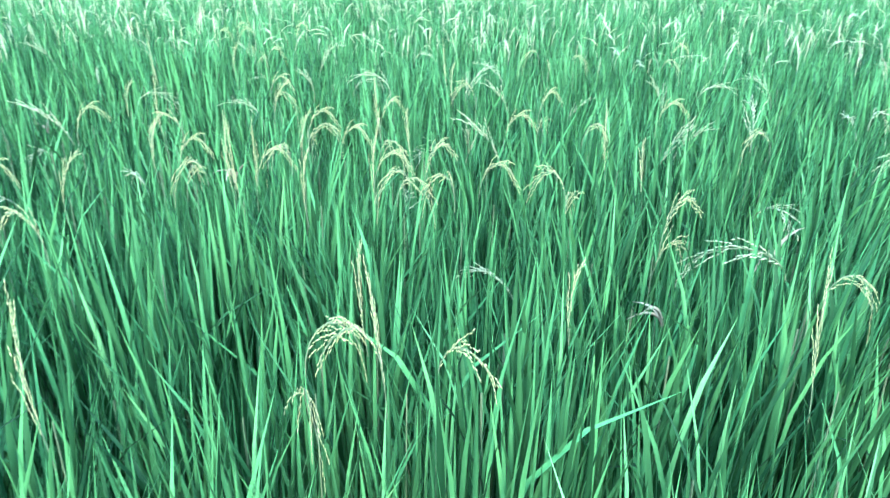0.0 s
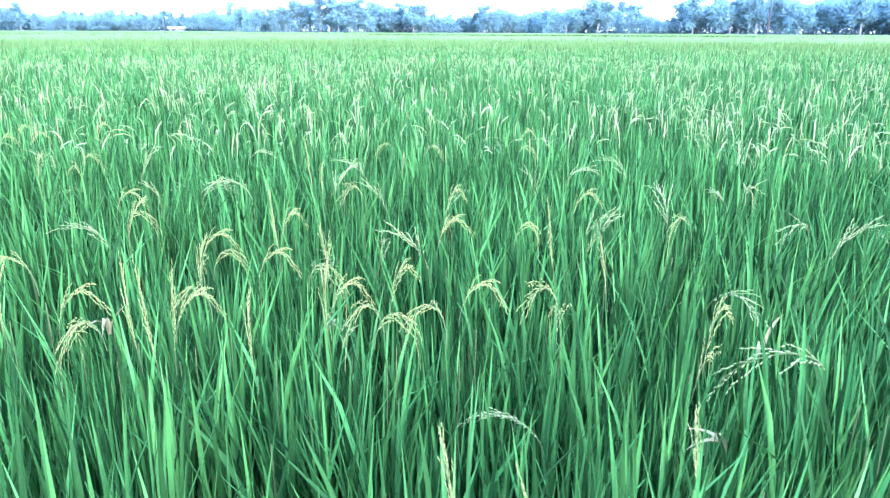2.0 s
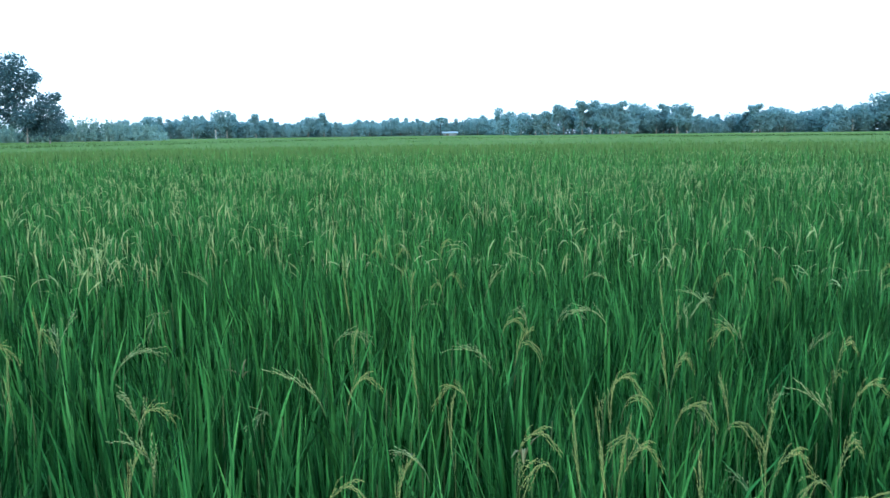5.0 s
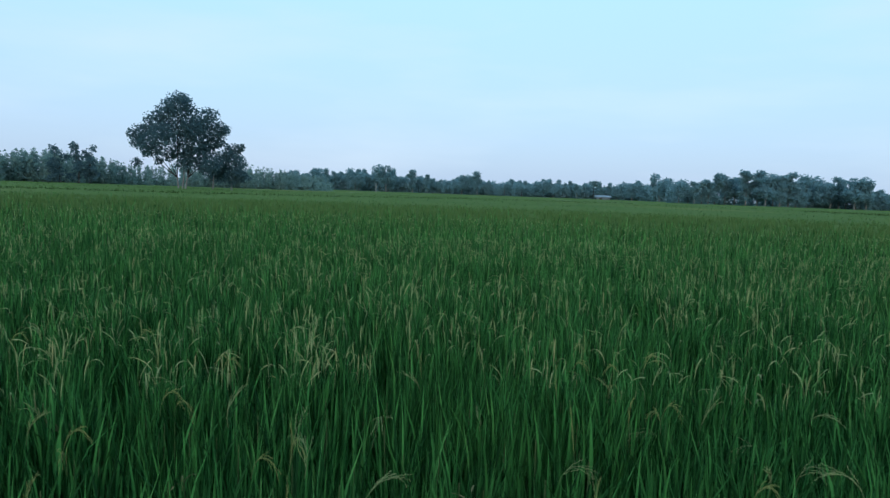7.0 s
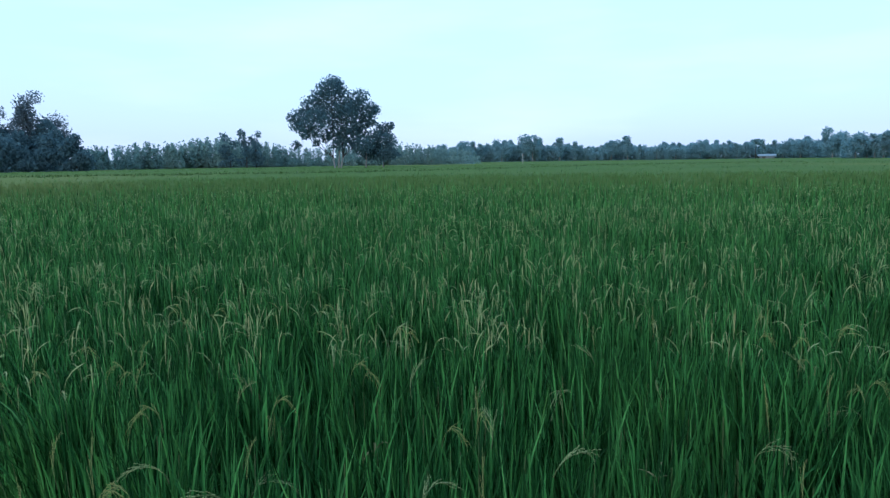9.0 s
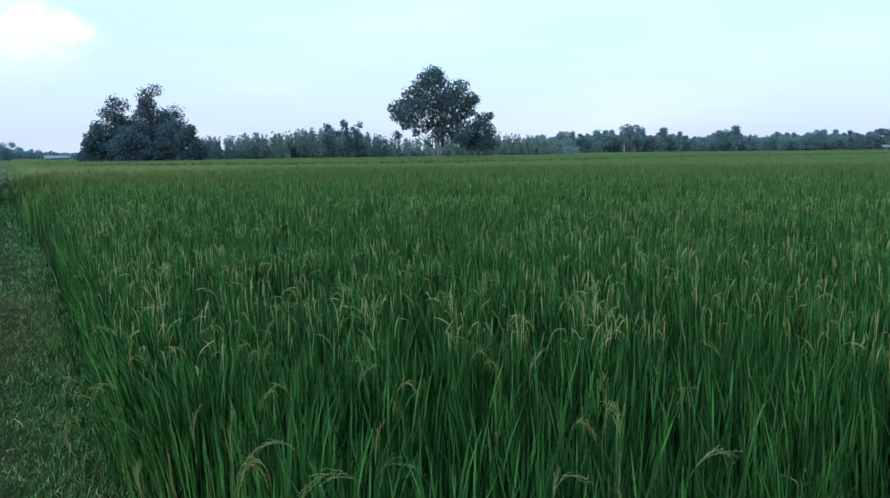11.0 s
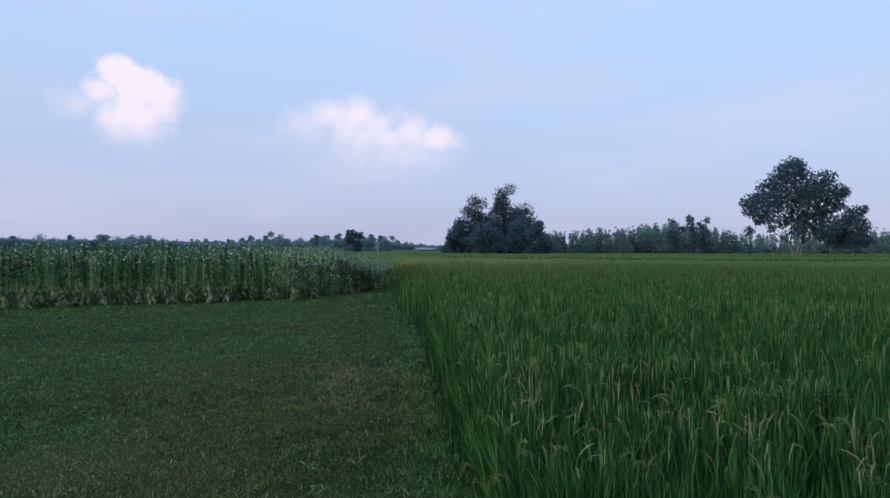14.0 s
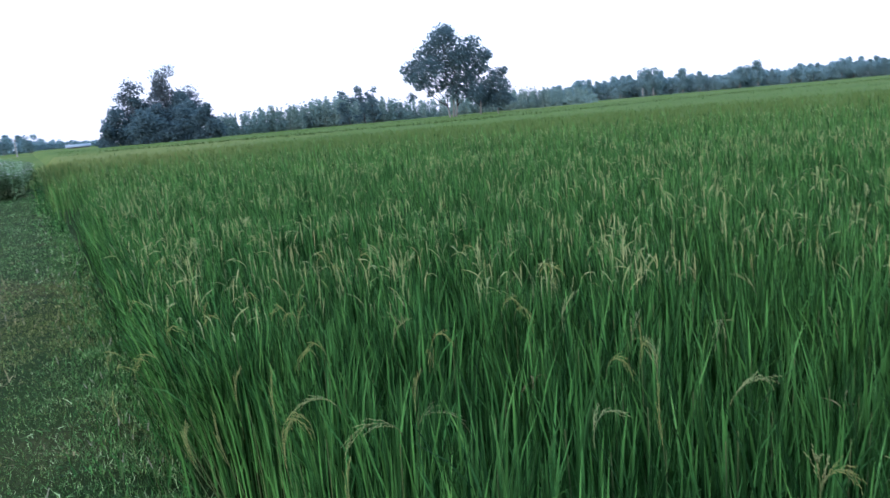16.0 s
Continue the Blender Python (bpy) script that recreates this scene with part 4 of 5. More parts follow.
def crop():
    variants = []
    h = Heap()
    flower(h, 0, 0, 0, 0)
    BELL = h.mesh("flower", [PETAL])
    for k in range(8):
        stem, upper, low, bloom, spots = crop_plant_meshes(500 + k, 1.0)
        variants.append((stem.mesh("stem", [CROP_STEM]), upper.mesh("upper_leaves", [CROP_LEAF]), low.mesh("lower_leaves", [CROP_LOW]), spots, crop_plant_meshes(540 + k, 1.0, False)[1].mesh("upper_leaves", [CROP_PALE])))
    r = random.Random(12)
    y = -16.0
    while y < 16:
        for row in (-1, 0, 1):
            x = front_of(y) - 0.42 * row + r.uniform(-0.15, 0.15)
            yy = y + r.uniform(-0.2, 0.2)
            if -inside(x, yy) < 0.7 + 0.6 * noise.noise((x * 0.8, yy * 0.8, 2)) + r.uniform(-0.3, 0.3):
                continue
            young = row < 0
            if young and -inside(x, yy) > 5.0 + r.uniform(-2.5, 1.5):
                continue
            v = variants[r.randrange(8)]
            root = new("sesame_plant")
            s = crop_height(x, yy) * r.uniform(0.86, 1.06) * (0.62 if young else 0.93 if row == 0 else 1.0)
            root.matrix_basis = pose(x, yy, 0, 0, 0, r.uniform(0, 360)) @ Matrix.Diagonal((2.1, 2.1, s, 1))
            tagged(root, "low pale young crop plant before the taller stand" if young else "tall leafy crop plant with small white flowers", "crop plant", "tall flowering crop beside the turf")
            stalk = part("stem", v[0], root)
            part("upper_leaves", v[4] if -inside(x, yy) < 4.5 + r.uniform(-1.5, 1.5) else v[1], root)
            if r.random() < 0.85:
                part("lower_leaves", v[2], root, "broad yellowish lower leaves", Matrix.Diagonal((1, 1, r.uniform(0.65, 1.15), 1)))
            for fx, fy, fz, a in v[3]:
                part("flower", BELL, stalk, "small white bell flower", pose(fx, fy, fz, 0, 0, math.degrees(a)))
        y += 0.24
    h = Heap()
    rg = np.random.default_rng(71)
    thin = [crop_plant_meshes(700 + k, 1.0, False) for k in range(6)]
    for i in range(4200):
        y = rg.uniform(-16, 44)
        x = front_of(min(y, 12)) - 0.8 - 22 * rg.uniform(0, 1) ** 1.7
        if i % 3 == 0:
            x = -25.5 - 20 * rg.uniform(0, 1) ** 1.5
            y = -0.52 * x + 0.05 - 1.127 * (0.3 + 3.4 * rg.uniform(0, 1))
        if -inside(x, y) < (0.7 + 0.6 * noise.noise((x * 0.8, y * 0.8, 2)) if x > -36 else 0.2) or (y > 10 and x > -24.6):
            continue
        s = crop_height(x, y) * rg.uniform(0.88, 1.08)
        a = rg.uniform(0, 6.28)
        c, sn = math.cos(a), math.sin(a)
        for m, src in enumerate(thin[int(rg.integers(6))][:4]):
            if (m == 2 and -x > 27) or not src.v:
                continue
            v = np.concatenate(src.v)
            w = np.stack([x + 1.7 * (v[:, 0] * c - v[:, 1] * sn), y + 1.7 * (v[:, 0] * sn + v[:, 1] * c), v[:, 2] * s], 1)
            h.put(w, np.concatenate(src.q) if src.q else None, np.concatenate(src.t) if src.t else None, 4 if m == 1 and -inside(x, y) < 5.5 + rg.uniform(-2, 2) else m)
    ob = new("crop_stand", h.mesh("crop_stand", [CROP_STEM, CROP_LEAF, CROP_LOW, PETAL, CROP_PALE]))
    tagged(ob, "dense stand of tall green crop dotted with white flowers", "crop", kind="stuff")


# ---------------------------------------------------------------- trees
def leaf_cloud(h, blobs, count, size, r, mat=0, hollow=0.25, open_to=-0.34, coarse=False):
    """Small leaf sprays through several rounded clumps, thinner inside and with gaps."""
    vol = np.array([b[3] * b[4] * b[5] for b in blobs])
    pick = r.choice(len(blobs), count, p=vol ** 0.75 / (vol ** 0.75).sum())
    b = np.array(blobs)[pick]
    d = r.normal(0, 1, (count, 3))
    d /= np.linalg.norm(d, axis=1, keepdims=True)
    rad = (hollow + (1 - hollow) * r.uniform(0, 1, count) ** 0.6) * r.uniform(0.75, 1.22, count)
    p = b[:, :3] + d * b[:, 3:6] * rad[:, None]
    gaps = np.array([noise.noise(Vector(q) * (1.5 / max(0.6, size * 3))) for q in p])
    keep = gaps > open_to
    p, d = p[keep], d[keep]
    n = len(p)
    e1 = r.normal(0, 1, (n, 3)) + 0.5 * d
    e1 /= np.linalg.norm(e1, axis=1, keepdims=True)
    e2 = np.cross(e1, r.normal(0, 1, (n, 3)))
    e2 /= np.linalg.norm(e2, axis=1, keepdims=True)
    s = size * r.uniform(0.6, 1.35, (n, 1))
    if coarse:
        v = np.stack([p - e1 * s, p + e2 * s * 0.6, p + e1 * s], 1)
        h.put(v.reshape(-1, 3), None, np.arange(3 * n).reshape(-1, 3), mat)
        return
    v = np.stack([p - e1 * s, p + e2 * s * 0.5, p + e1 * s, p - e2 * s * 0.5], 1)
    h.put(v.reshape(-1, 3), np.arange(4 * n).reshape(-1, 4), None, mat)


def tree(name, seed, blobs, trunk, count, size, leaf, bark, label, stems=((0, 0, 0, 0),), limbs=True, open_to=-0.34, coarse=False):
    """blobs: clumps of the crown (x, y, z, rx, ry, rz); trunk: (fork height, radius); stems: foot and fork offsets of each trunk."""
    r = np.random.default_rng(seed)
    root = new(name)
    tagged(root, label, "tree")
    forks = []
    for fx, fy, tx, ty in stems:
        h = Heap()
        up = trunk[0]
        tube(h, [(fx, fy, -0.2), (fx, fy, 0.1), (fx + 0.3 * tx, fy + 0.3 * ty, 0.4 * up), (fx + tx, fy + ty, up), (fx + 1.3 * tx, fy + 1.3 * ty, 1.5 * up)],
             [1.5 * trunk[1], 1.15 * trunk[1], trunk[1], 0.8 * trunk[1], 0.45 * trunk[1]], 7)
        stem = part("trunk", h.mesh("trunk", [bark], True), root)
        forks.append((Vector((fx + tx, fy + ty, up)), stem))
    if limbs:
        reach = sum(b[2] for b in blobs) / len(blobs)
        for b in [b for b in blobs if b[2] > 0.8 * reach][::2]:
            end = Vector(b[:3])
            start, stem = min(forks, key=lambda f: (f[0] - end).length)
            mid = start.lerp(end, 0.5) + Vector((0, 0, -0.06 * (end - start).length))
            h = Heap()
            tube(h, [start, mid, end, end + (end - mid) * 0.15], [0.5 * trunk[1], 0.3 * trunk[1], 0.15 * trunk[1], 0.02 * trunk[1]], 5)
            part("limb", h.mesh("limb", [BARK_DARK], True), stem)
    h = Heap()
    leaf_cloud(h, blobs, count, size, r, open_to=open_to, coarse=coarse)
    part("crown", h.mesh("crown", [leaf]), root)
    return root


def facing(az, r):
    """The pose of a thing at polar place, its y axis pointing away from the hub."""
    x, y = polar(az, r)
    return pose(x, y, 0, 0, 0, az)


def big_trees():
    d = 108.0
    per = d * math.tan(radians(1.0))
    blobs = []
    # crown clumps by degrees from the trunk (right positive) and height in degrees
    r = random.Random(3)
    upper = ((-0.1, 5.6, 1.0), (-0.9, 4.9, 1.0), (0.6, 5.1, 0.9), (-1.7, 4.2, 1.0), (-2.5, 3.5, 0.85),
             (-2.2, 2.6, 0.8), (-1.2, 3.2, 1.1), (0.0, 3.8, 1.25), (1.0, 3.9, 1.1), (2.1, 4.9, 0.8),
             (1.6, 4.3, 0.95), (2.8, 4.0, 0.8), (2.3, 3.2, 1.0), (1.2, 2.7, 1.0), (0.2, 2.3, 0.9))
    lower = ((-2.9, 1.3, 0.45), (3.0, 3.1, 0.5), (1.9, 2.2, 0.8), (0.7, 1.6, 0.8), (1.5, 1.4, 0.6),
             (-0.7, 2.0, 0.7), (-1.6, 2.2, 0.6), (-2.3, 2.1, 0.5), (-1.5, 1.5, 0.4), (0.1, 1.3, 0.5),
             (2.2, 1.3, 0.8), (-3.0, 2.8, 0.6), (-3.3, 3.4, 0.45), (3.3, 4.0, 0.5), (0.2, 6.2, 0.6),
             (-0.8, 5.6, 0.6))
    for u, w, s in upper + lower:
        s *= per
        blobs.append((0.98 * u * per, r.uniform(-2.6, 2.6), w * per + 1.6, s * 0.95, s * 1.1, s * 0.85))
    root = tree("broadleaf_tree", 1, blobs, (2.2, 0.13), 44000, 0.165, LEAF_NEAR_HAZED, BARK_PALE,
                "large round-crowned broadleaf tree with several pale trunks at the rice edge", ((0.0, 0, -0.25, 0.2), (0.4, 0.5, 0.2, 0), (0.75, 0.2, 0.35, 0.3)), open_to=-0.02)
    root.matrix_basis = facing(32.4, d)
    blobs = []
    for u, w, s in ((0.1, 2.5, 0.75), (-0.6, 1.9, 0.8), (0.7, 2.9, 0.45), (0.5, 1.7, 0.8), (-1.2, 1.3, 0.7), (-0.3, 1.0, 0.7), (0.6, 0.9, 0.6), (-1.8, 1.1, 0.5), (0.1, 0.5, 0.6), (-0.9, 0.6, 0.6), (1.0, 0.6, 0.5)):
        s *= per
        blobs.append((u * per, r.uniform(-1.5, 1.5), w * per + 1.4, s, s, s * 0.85))
    root = tree("broadleaf_tree", 2, blobs, (1.9, 0.12), 7500, 0.175, LEAF_NEAR_HAZED, BARK_PALE, "smaller dense broadleaf tree with pale trunks beside a larger tree", ((0.2, 0, 0.05, 0), (-2.4, 0.5, 0.1, 0)), open_to=-0.2)
    root.matrix_basis = facing(28.8, d + 1.5)
    # the dark group of trees: azimuth, top in degrees, half width in degrees, distance
    for k, (az, top, half, dist, style) in enumerate(((57.6, 1.2, 0.7, 138, 0), (56.6, 2.3, 1.0, 140, 0), (55.6, 4.3, 0.95, 142, 1), (54.9, 1.9, 1.4, 132, 0), (53.3, 5.2, 1.05, 143, 1), (52.0, 3.55, 1.15, 145, 1), (53.9, 4.1, 0.8, 144, 1),
                                                     (52.8, 2.0, 1.4, 133, 0), (51.6, 2.4, 0.9, 138, 0), (50.6, 2.1, 0.9, 130, 0), (54.1, 2.2, 1.1, 138, 0), (55.3, 3.0, 0.9, 141, 0), (52.7, 3.2, 1.1, 142, 0))):
        per = dist * math.tan(radians(1.0))
        tall = top * per + 1.5
        blobs = []
        n = 13 if style else 8
        for i in range(n):
            f = i / (n - 1)
            w = (0.74 if style else 0.85) * half * per * (1.0 - 0.2 * f if style else 1.0 - 0.35 * f * f)
            low = 0.2 if style else 0.07
            blobs.append((r.uniform(-0.75, 0.75) * half * per * (1 - (0.12 if style else 0.4) * f * f), r.uniform(-1, 1), tall * (low + (0.9 - low) * f), w, w, min(w * 0.9, tall * 0.2)))
        root = tree("broadleaf_tree", 20 + k, blobs, (0.3 * tall, 0.16), 7000 if style else 5200, 0.20 if style else 0.24, LEAF_TALL_HAZED if style else LEAF_NEAR_HAZED, BARK_PALE if style else BARK_DARK,
                    "tall loose-crowned tree in a dark group" if style else "dense bushy tree in a dark group at the rice edge", limbs=bool(style), open_to=-0.12 if style else -0.3)
        root.matrix_basis = facing(az, dist)

    # a lone dark tree far down the margin
    per = 150 * math.tan(radians(1.0))
    blobs = [(r.uniform(-0.45, 0.45) * per, r.uniform(-0.6, 0.6), 0.5 + (1.35 * per + 0.6) * i / 8, 0.42 * per, 0.42 * per, 0.3 * per) for i in range(9)]
    root = tree("broadleaf_tree", 90, blobs, (1.2, 0.1), 3000, 0.22, LEAF_NEAR_HAZED, BARK_DARK, "lone dark bushy tree behind the tall crop", limbs=False, open_to=-0.3)
    root.matrix_basis = facing(65.0, 150)


def plantation():
    variants = []
    r = random.Random(8)
    for k in range(7):
        blobs = [(r.uniform(-0.25, 0.25), r.uniform(-0.25, 0.25), 1.0 + 3.4 * i / 7, 0.75 - 0.07 * i, 0.75 - 0.07 * i, 0.45) for i in range(8)]
        root = tree("young_tree", 60 + k, blobs, (1.4, 0.05), 270, 0.20, LEAF_POPLAR_HAZED, BARK_PALE, "slender young plantation tree, leaves pale grey-green with painted-in haze", limbs=False)
        tagged(root, group="plantation rows behind the rice")
        variants.append(root)
    used = set()
    for i in range(330):
        az = r.uniform(21.5, 50.5)
        dist = 176 - 1.1 * (az - 22) + r.uniform(0, 16)
        top = float(np.interp(az, (22, 24, 27.5, 35.7, 37, 38.2, 39.5, 41, 42, 44, 46.5, 48.7, 50), (0.85, 1.0, 1.4, 1.1, 1.35, 1.6, 1.75, 1.8, 1.75, 1.45, 1.5, 1.25, 1.2)))
        tall = top * dist * math.tan(radians(1)) + 1.5
        s = tall / 4.7 * r.uniform(0.85, 1.1)
        v = r.randrange(7)
        m = facing(az, dist) @ pose(0, 0, 0, 0, 0, r.uniform(0, 360)) @ Matrix.Diagonal((s * 1.1, s * 1.1, s, 1))
        if v not in used:
            used.add(v)
            variants[v].matrix_basis = m
        else:
            copy_thing_scaled(variants[v], m)
    # two broader trees that stand above the rows
    for az, top, half in ((39.0, 2.6, 0.55), (40.2, 2.3, 0.6), (38.3, 2.4, 0.5)):
        dist = 150.0
        per = dist * math.tan(radians(1.0))
        tall = top * per + 1.5
        blobs = [(r.uniform(-0.7, 0.7) * half * per, r.uniform(-1, 1), tall * (0.22 + 0.7 * i / 7), (1.0 - 0.06 * i) * half * per, (1.0 - 0.06 * i) * half * per, 0.1 * tall) for i in range(8)]
        root = tree("broadleaf_tree", int(az * 10), blobs, (0.4 * tall, 0.12), 900, 0.28, LEAF_NEAR_HAZED, BARK_DARK, "layered dark tree above the young plantation")
        root.matrix_basis = facing(az, dist)


def copy_thing_scaled(ob, m):
    """copy_thing for a thing whose own pose carries a scale."""
    made = copy_thing(ob, Matrix.Identity(4))
    made.matrix_basis = m
    return made


# the tree line's height in degrees along it, to the left and to the right of straight ahead
LINE_AZ = (-66, -60, -52, -47.8, -43.5, -42.7, -40.8, -39.5, -38, -37, -36.2, -35.6, -33.6, -31.0, -29.9, -27.4, -25.4, -22.5, -21.1, -18.5, -18.1, -14.9, -13.3, -10.6, -7.7, -6.5, -4.8, -2.2, -0.5, 2.5, 6.2, 8.2, 10.8, 12.8, 14.7, 16.9, 19.3, 22.2, 25)
CROP_LINE_AZ = (57, 60.4, 62, 66, 69.5, 71, 74, 78, 81, 84, 104)
CROP_LINE_TOP = (0.15, 0.45, 0.85, 1.1, 0.7, 1.1, 0.65, 0.65, 0.9, 0.8, 0.95)
LINE_TOP = (2.3, 2.4, 2.4, 2.3, 2.3, 2.6, 2.5, 2.2, 2.5, 2.4, 0.8, 0.8, 1.8, 2.1, 1.8, 1.5, 1.5, 1.65, 1.1, 1.1, 1.6, 1.9, 2.0, 2.1, 1.75, 1.5, 1.55, 1.2, 1.05, 1.1, 1.2, 1.0, 1.2, 1.05, 1.3, 1.5, 1.4, 1.3, 1.05)


def far_trees():
    r = random.Random(17)
    variants = {}

    def blobs_round():
        return [(r.uniform(-2.2, 2.2), r.uniform(-2, 2), r.uniform(2.2, 8.4), r.uniform(1.4, 2.3), r.uniform(1.4, 2.3), r.uniform(1.2, 1.9)) for i in range(9)]

    def blobs_tall():
        return [(r.uniform(-0.9, 0.9), r.uniform(-0.9, 0.9), 2.6 + 6.6 * i / 8, r.uniform(0.9, 1.4), r.uniform(0.9, 1.4), r.uniform(0.7, 1.1)) for i in range(9)]

    def blobs_bush():
        return [(r.uniform(-3.6, 3.6), r.uniform(-2, 2), r.uniform(1.5, 7.5), r.uniform(1.6, 2.6), r.uniform(1.6, 2.4), r.uniform(1.4, 2.2)) for i in range(10)]

    def blobs_tuft():
        return [(r.uniform(-0.9, 0.9), r.uniform(-0.9, 0.9), r.uniform(7.6, 9.6), r.uniform(0.8, 1.3), r.uniform(0.8, 1.3), r.uniform(0.5, 0.9)) for i in range(4)]

    for kind, make, count, label in (("round", blobs_round, 1250, "hazy round-crowned tree on the distant field edge"), ("tall", blobs_tall, 950, "slim tall hazy tree on the distant field edge"),
                                     ("bush", blobs_bush, 1350, "broad bushy hazy tree on the distant field edge"), ("tuft", blobs_tuft, 420, "bare-stemmed tree with a small tufted crown far off")):
        for k in range(4 if kind != "tuft" else 2):
            # haze on these crowns is painted, part of the leaf colour
            root = tree("distant_tree", 200 + 10 * len(variants) + k, make(), (3.0 if kind != "tuft" else 5.2, 0.18), count, 0.56, LEAF_FAR_HAZED, BARK_DARK if kind == "tuft" else BARK_PALE, label, limbs=False, open_to=-0.6, coarse=True)
            tagged(root, group="distant tree line")
            variants.setdefault(kind, []).append([root, False])

    def plant(az, top, kind, dist, fat=1.0):
        tall = (top * dist * math.tan(radians(1))) + 1.5
        v = r.choice(variants[kind])
        s = tall / (8.6 if kind == "bush" else 9.6)
        m = facing(az, dist) @ pose(0, 0, 0, 0, 0, r.choice((0, 180)) + r.uniform(-25, 25)) @ Matrix.Diagonal((s * fat * 1.2, s * fat * 1.2, s, 1))
        if not v[1]:
            v[0].matrix_basis = m
            v[1] = True
        else:
            copy_thing_scaled(v[0], m)

    az = -66.0
    while az < 25:
        top = float(np.interp(az, LINE_AZ, LINE_TOP)) * r.uniform(0.86, 1.1)
        dist = 235 if az < -4.7 else 330
        if -14 < az < -5:
            plant(az, top, r.choice(("tall", "tall", "round")), 215 + r.uniform(0, 14), 1.0)
        else:
            plant(az, top, r.choice(("round", "bush", "tall", "round") if az < -4.7 else ("tall", "tall", "round", "bush")), dist + r.uniform(-8, 14), 0.95 if az < -4.7 else 0.8)
        az += r.uniform(0.42, 0.8) * (0.85 if az > -4.7 else 1.0)
    # single trees that stand out of the line
    for a, top, kind, dist in ((-4.2, 1.87, "round", 300), (9.7, 1.6, "tall", 320), (10.9, 1.36, "round", 322), (16.9, 1.87, "round", 318), (14.8, 1.56, "tall", 320), (19.3, 1.52, "round", 318), (22.2, 1.5, "round", 310),
                               (0.7, 1.2, "tuft", 318), (6.2, 1.33, "bush", 318), (4.5, 1.27, "round", 318), (-2.2, 1.22, "bush", 318), (-42.7, 3.0, "tuft", 226), (-31.0, 2.3, "round", 228), (-17.2, 1.95, "round", 226), (-22.5, 1.75, "tall", 228),
                               (63.9, 1.1, "round", 300), (62.3, 0.95, "round", 300), (82.9, 0.9, "round", 330), (80.3, 0.85, "round", 330), (91.0, 1.0, "round", 330)):
        plant(a, top, kind, dist)
    # the lower line beyond the tall crop
    a = 57.5
    while a < 104:
        plant(a, float(np.interp(a, CROP_LINE_AZ, CROP_LINE_TOP)) * r.uniform(0.75, 1.1), r.choice(("round", "tall", "bush")), 380 + r.uniform(-10, 20), 1.05)
        a += r.uniform(0.35, 0.9)
    for kind in variants:
        for root, used in variants[kind]:
            if not used:
                for ob in list(root.children) + [root]:
                    bpy.data.objects.remove(ob)


def scrub():
    """Low scrub that closes the tree lines at their foot, and rough meadow before it."""
    r = np.random.default_rng(83)
    h = Heap()
    for az0, az1, dist, top, count in ((-66, -4.7, 240, 0.80, 56000), (-4.7, 24.5, 338, 0.80, 30000), (57, 104, 372, 0.66, 18000), (21, 51, 178, 0.4, 7000)):
        az = r.uniform(az0, az1, count)
        d = dist + r.uniform(-4, 6, count)
        wave = np.array([noise.noise((a * 1.3, 0, 4)) + 0.6 * noise.noise((a * 4.1, 0, 9)) for a in az])
        if dist in (240, 338):
            top = top * np.interp(az, LINE_AZ, LINE_TOP)
        elif dist == 372:
            top = top * np.interp(az, CROP_LINE_AZ, CROP_LINE_TOP)
        z = r.uniform(0, 1, count) * (top * (1 + 0.3 * wave) * dist * math.tan(radians(1)) + 1.4)
        a = np.radians(az)
        p = np.stack([HUB[0] - d * np.sin(a), HUB[1] + d * np.cos(a), z], 1)
        e1, e2 = r.normal(0, 1, (count, 3)), r.normal(0, 1, (count, 3))
        e1 /= np.linalg.norm(e1, axis=1, keepdims=True)
        e2 /= np.linalg.norm(e2, axis=1, keepdims=True)
        s = (0.0022 * dist if dist > 200 else 0.35) * r.uniform(0.6, 1.3, (count, 1))
        h.put(np.stack([p - e1 * s, p + e2 * s, p + e1 * s], 1).reshape(-1, 3), None, np.arange(3 * count).reshape(-1, 3), 1 if dist < 200 else 0)
    ob = new("scrub", h.mesh("scrub", [LEAF_FAR_HAZED, LEAF_POPLAR_HAZED]))
    tagged(ob, "low hazy scrub at the foot of the distant trees", "scrub", kind="stuff")
    h = Heap()
    rr, aa = np.meshgrid(np.geomspace(30, 380, 60), np.radians(np.concatenate([np.arange(56, 68, 0.12), np.arange(68, 106.1, 0.5)])), indexing="ij")
    x, y = HUB[0] - rr * np.sin(aa), HUB[1] + rr * np.cos(aa)
    z = -0.15 + np.clip((-25.0 - x) / 9, 0, 1) * np.clip((1.3 - inside(x, y)) * 4, 0, 1) * (0.25 + r.uniform(-0.06, 0.06, rr.shape))
    idx = np.arange(rr.size).reshape(rr.shape)
    h.put(np.stack([x, y, z], -1).reshape(-1, 3), np.stack([idx[:-1, :-1], idx[:-1, 1:], idx[1:, 1:], idx[1:, :-1]], -1).reshape(-1, 4))
    ob = new("meadow", h.mesh("meadow", [RICE_SHEET_HAZED]))
    tagged(ob, "rough green meadow behind the tall crop", "grass", kind="stuff")


# ---------------------------------------------------------------- sheds and poles
def box(h, x0, x1, y0, y1, z0, z1, mat=0):
    v = [(x, y, z) for x in (x0, x1) for y in (y0, y1) for z in (z0, z1)]
    h.put(v, [(0, 1, 3, 2), (4, 6, 7, 5), (0, 4, 5, 1), (2, 3, 7, 6), (0, 2, 6, 4), (1, 5, 7, 3)], None, mat)


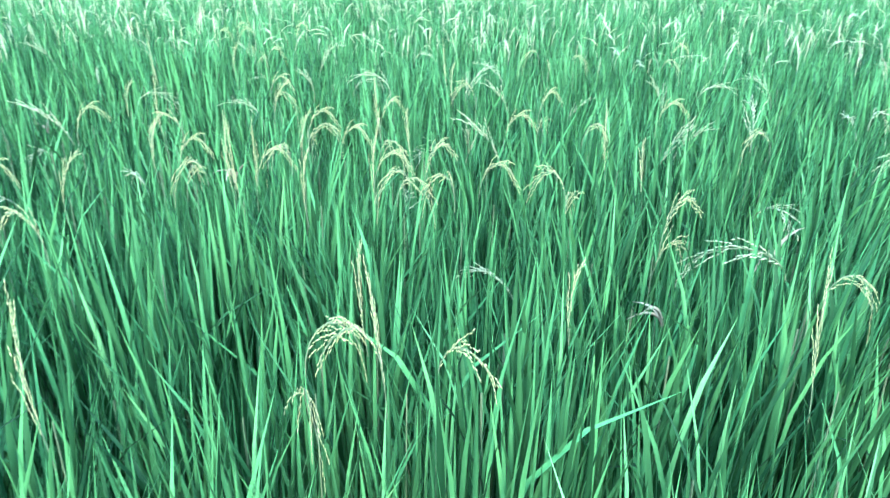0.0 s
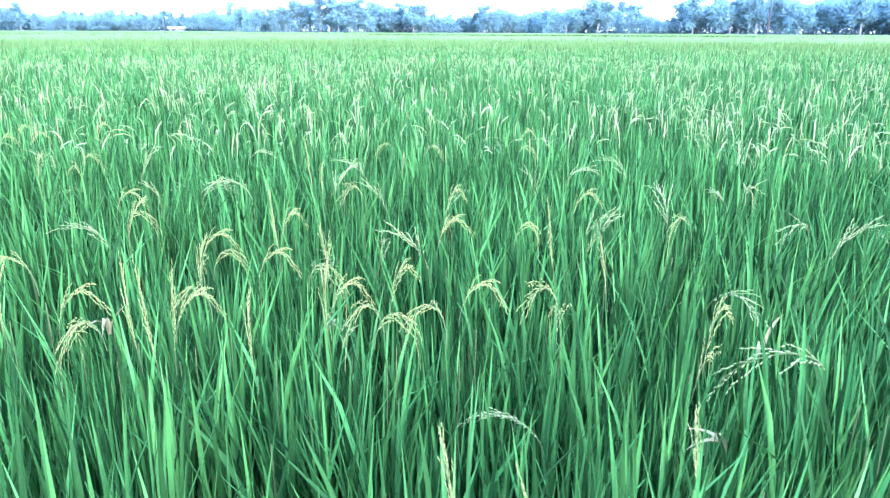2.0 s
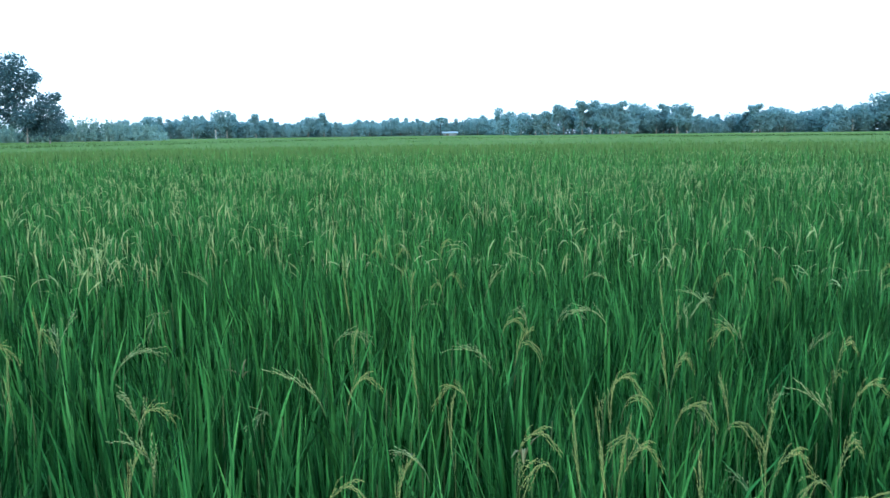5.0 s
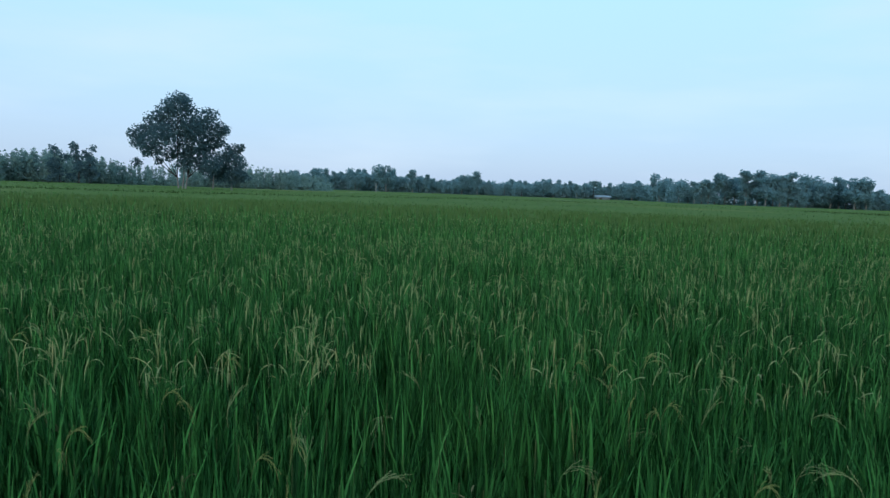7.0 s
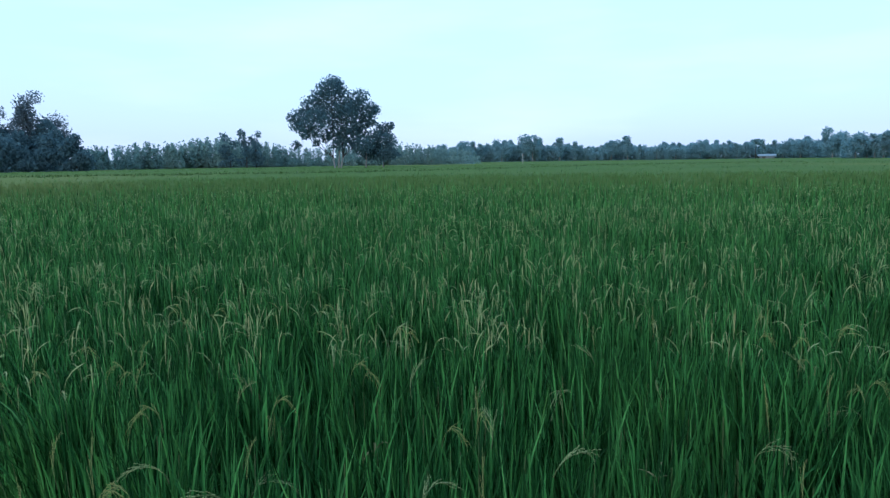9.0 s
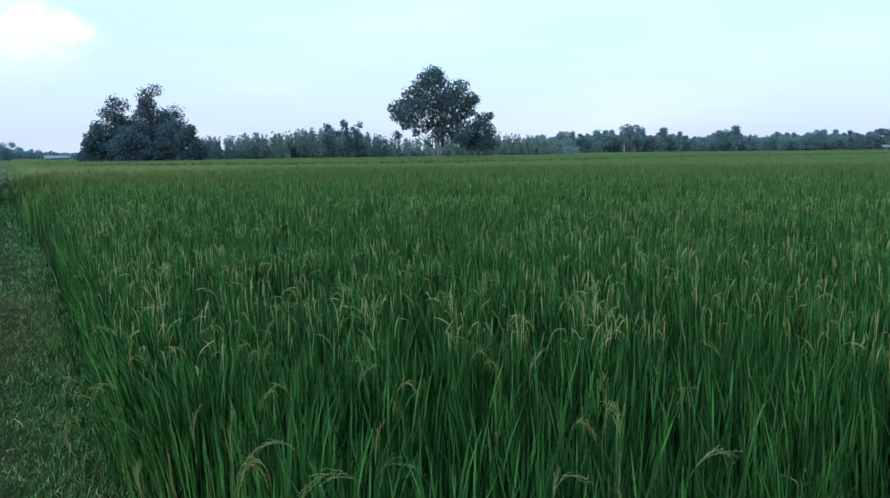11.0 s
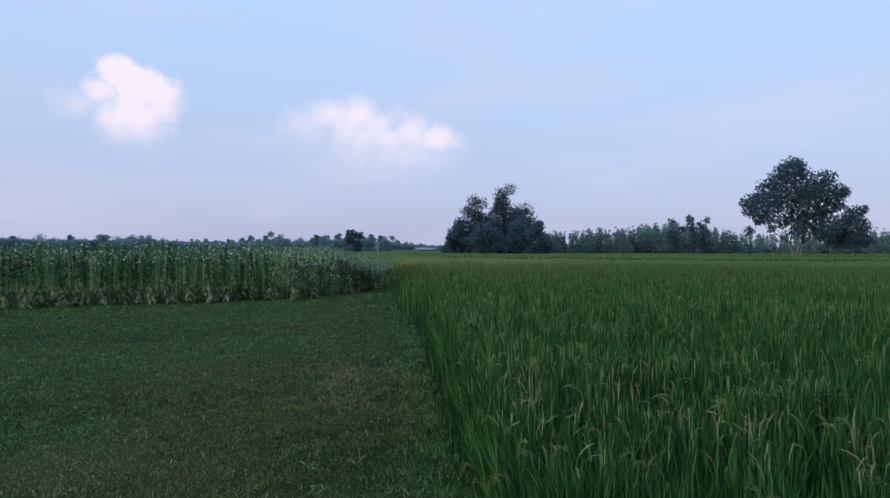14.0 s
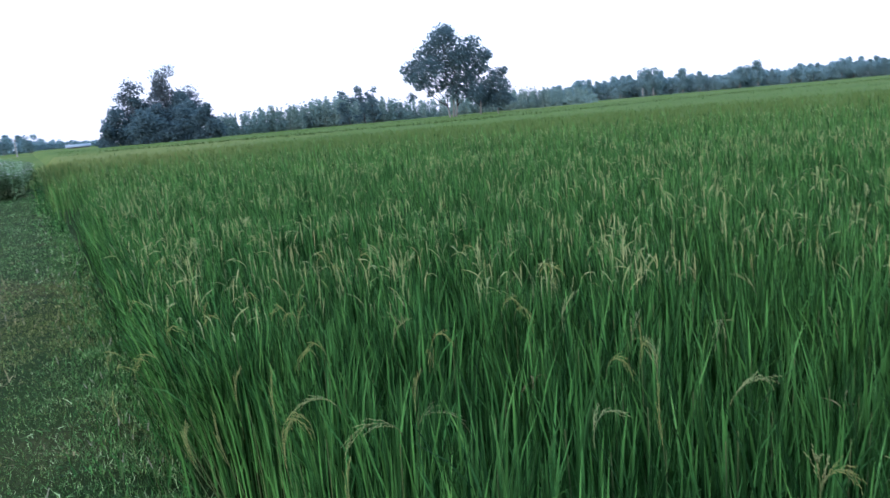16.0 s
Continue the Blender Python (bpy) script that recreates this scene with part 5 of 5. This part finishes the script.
def shed(az, dist, wide, eaves, ridge, label):
    root = new("farm_shed")
    tagged(root, label, "shed")
    root.matrix_basis = facing(az, dist)
    h = Heap()
    box(h, -wide / 2, wide / 2, 0, 5, 0, eaves)
    wall = part("wall", h.mesh("wall", [PLASTER]), root)
    h = Heap()
    o = 0.5
    a, b = wide / 2 + o, 5 + o
    h.put([(-a, -o, eaves - 0.1), (a, -o, eaves - 0.1), (a, 2.5, ridge), (-a, 2.5, ridge), (-a, b, eaves - 0.1), (a, b, eaves - 0.1),
           (-a, -o, eaves), (a, -o, eaves), (a, 2.5, ridge + 0.1), (-a, 2.5, ridge + 0.1), (-a, b, eaves), (a, b, eaves)],
          [(6, 7, 8, 9), (9, 8, 11, 10), (0, 3, 2, 1), (3, 4, 5, 2), (0, 1, 7, 6), (4, 10, 11, 5), (0, 6, 9, 3), (3, 9, 10, 4), (1, 2, 8, 7), (2, 5, 11, 8)])
    part("roof", h.mesh("roof", [METAL_ROOF]), root, "pale sheet-metal roof")
    for k in range(int(wide // 3)):
        h = Heap()
        x = -wide / 2 + 1.2 + 3 * k
        box(h, x, x + 1.1, -0.06, -0.004, 0.02, eaves - 0.2)
        part("door", h.mesh("door", [DARK_OPENING]), wall, "dark doorway")


def pole(az, dist, tall, label="pale concrete utility pole with a short crossarm"):
    root = new("utility_pole")
    tagged(root, label, "pole")
    root.matrix_basis = facing(az, dist)
    h = Heap()
    tube(h, [(0, 0, -0.3), (0, 0, tall * 0.5), (0, 0, tall)], [0.17, 0.14, 0.1], 8)
    part("shaft", h.mesh("shaft", [CONCRETE], True), root)
    h = Heap()
    box(h, -0.22, 0.22, -0.05, 0.05, tall - 0.5, tall - 0.42)
    part("crossarm", h.mesh("crossarm", [CONCRETE]), root)


def bund(points, label):
    """A low grassy field bank between plots, along polar points."""
    r = np.random.default_rng(int(abs(points[0][0]) * 10) + 3)
    h = Heap()
    pts = np.array([polar(a, d) for a, d in points])
    t = np.linspace(0, 1, 160)
    x = np.interp(t, np.linspace(0, 1, len(pts)), pts[:, 0])
    y = np.interp(t, np.linspace(0, 1, len(pts)), pts[:, 1])
    for off, z in ((-0.5, 0.0), (-0.3, 0.68), (0.3, 0.70), (0.5, 0.0)):
        h.v.append(np.stack([x, y + off, z + 0.04 * r.normal(0, 1, 160) * (z > 0)], 1))
    h.n = 640
    i = np.arange(159)
    h.q = [np.stack([k * 160 + i, k * 160 + i + 1, (k + 1) * 160 + i + 1, (k + 1) * 160 + i], 1) for k in range(3)]
    h.qm = [np.zeros(159, int)] * 3
    n = 2600
    tt = r.uniform(0, 1, n)
    bx, by = np.interp(tt, t, x), np.interp(tt, t, y) + r.normal(0, 0.25, n)
    ribbons(h, np.stack([bx, by, np.full(n, 0.7)], 1), r.uniform(0, 6.28, n), r.uniform(0.08, 0.3, n), r.uniform(0, 0.15, n), np.full(n, 0.1), r.uniform(0.03, 0.08, n), 2, 0, 0.9, r)
    ob = new("field_bank", h.mesh("field_bank", [BANK_SHADED]))
    tagged(ob, label, "bank", kind="structure")


big_trees()
plantation()
far_trees()
scrub()
shed(-0.05, 300, 5.5, 1.7, 2.3, "low pale farm shed among distant trees")
shed(59.4, 230, 5.6, 1.1, 1.7, "long low shed with a pale blue roof")
pole(17.7, 200, 3.2)
pole(63.2, 190, 4.2)
bund(((58, 70), (46.9, 64), (36.5, 61), (24, 66), (10.6, 98), (-2.3, 125)), "grassy bank between rice plots, painted dark as in shade")
bund(((-14, 96), (-24, 92), (-33, 88), (-42, 92)), "narrow grassy bank across the rice")
crop()
turf()
mid_rice()
side_rice()
far_rice()
near_rice()
bold_ears()
withered_leaves()
edge_weeds()
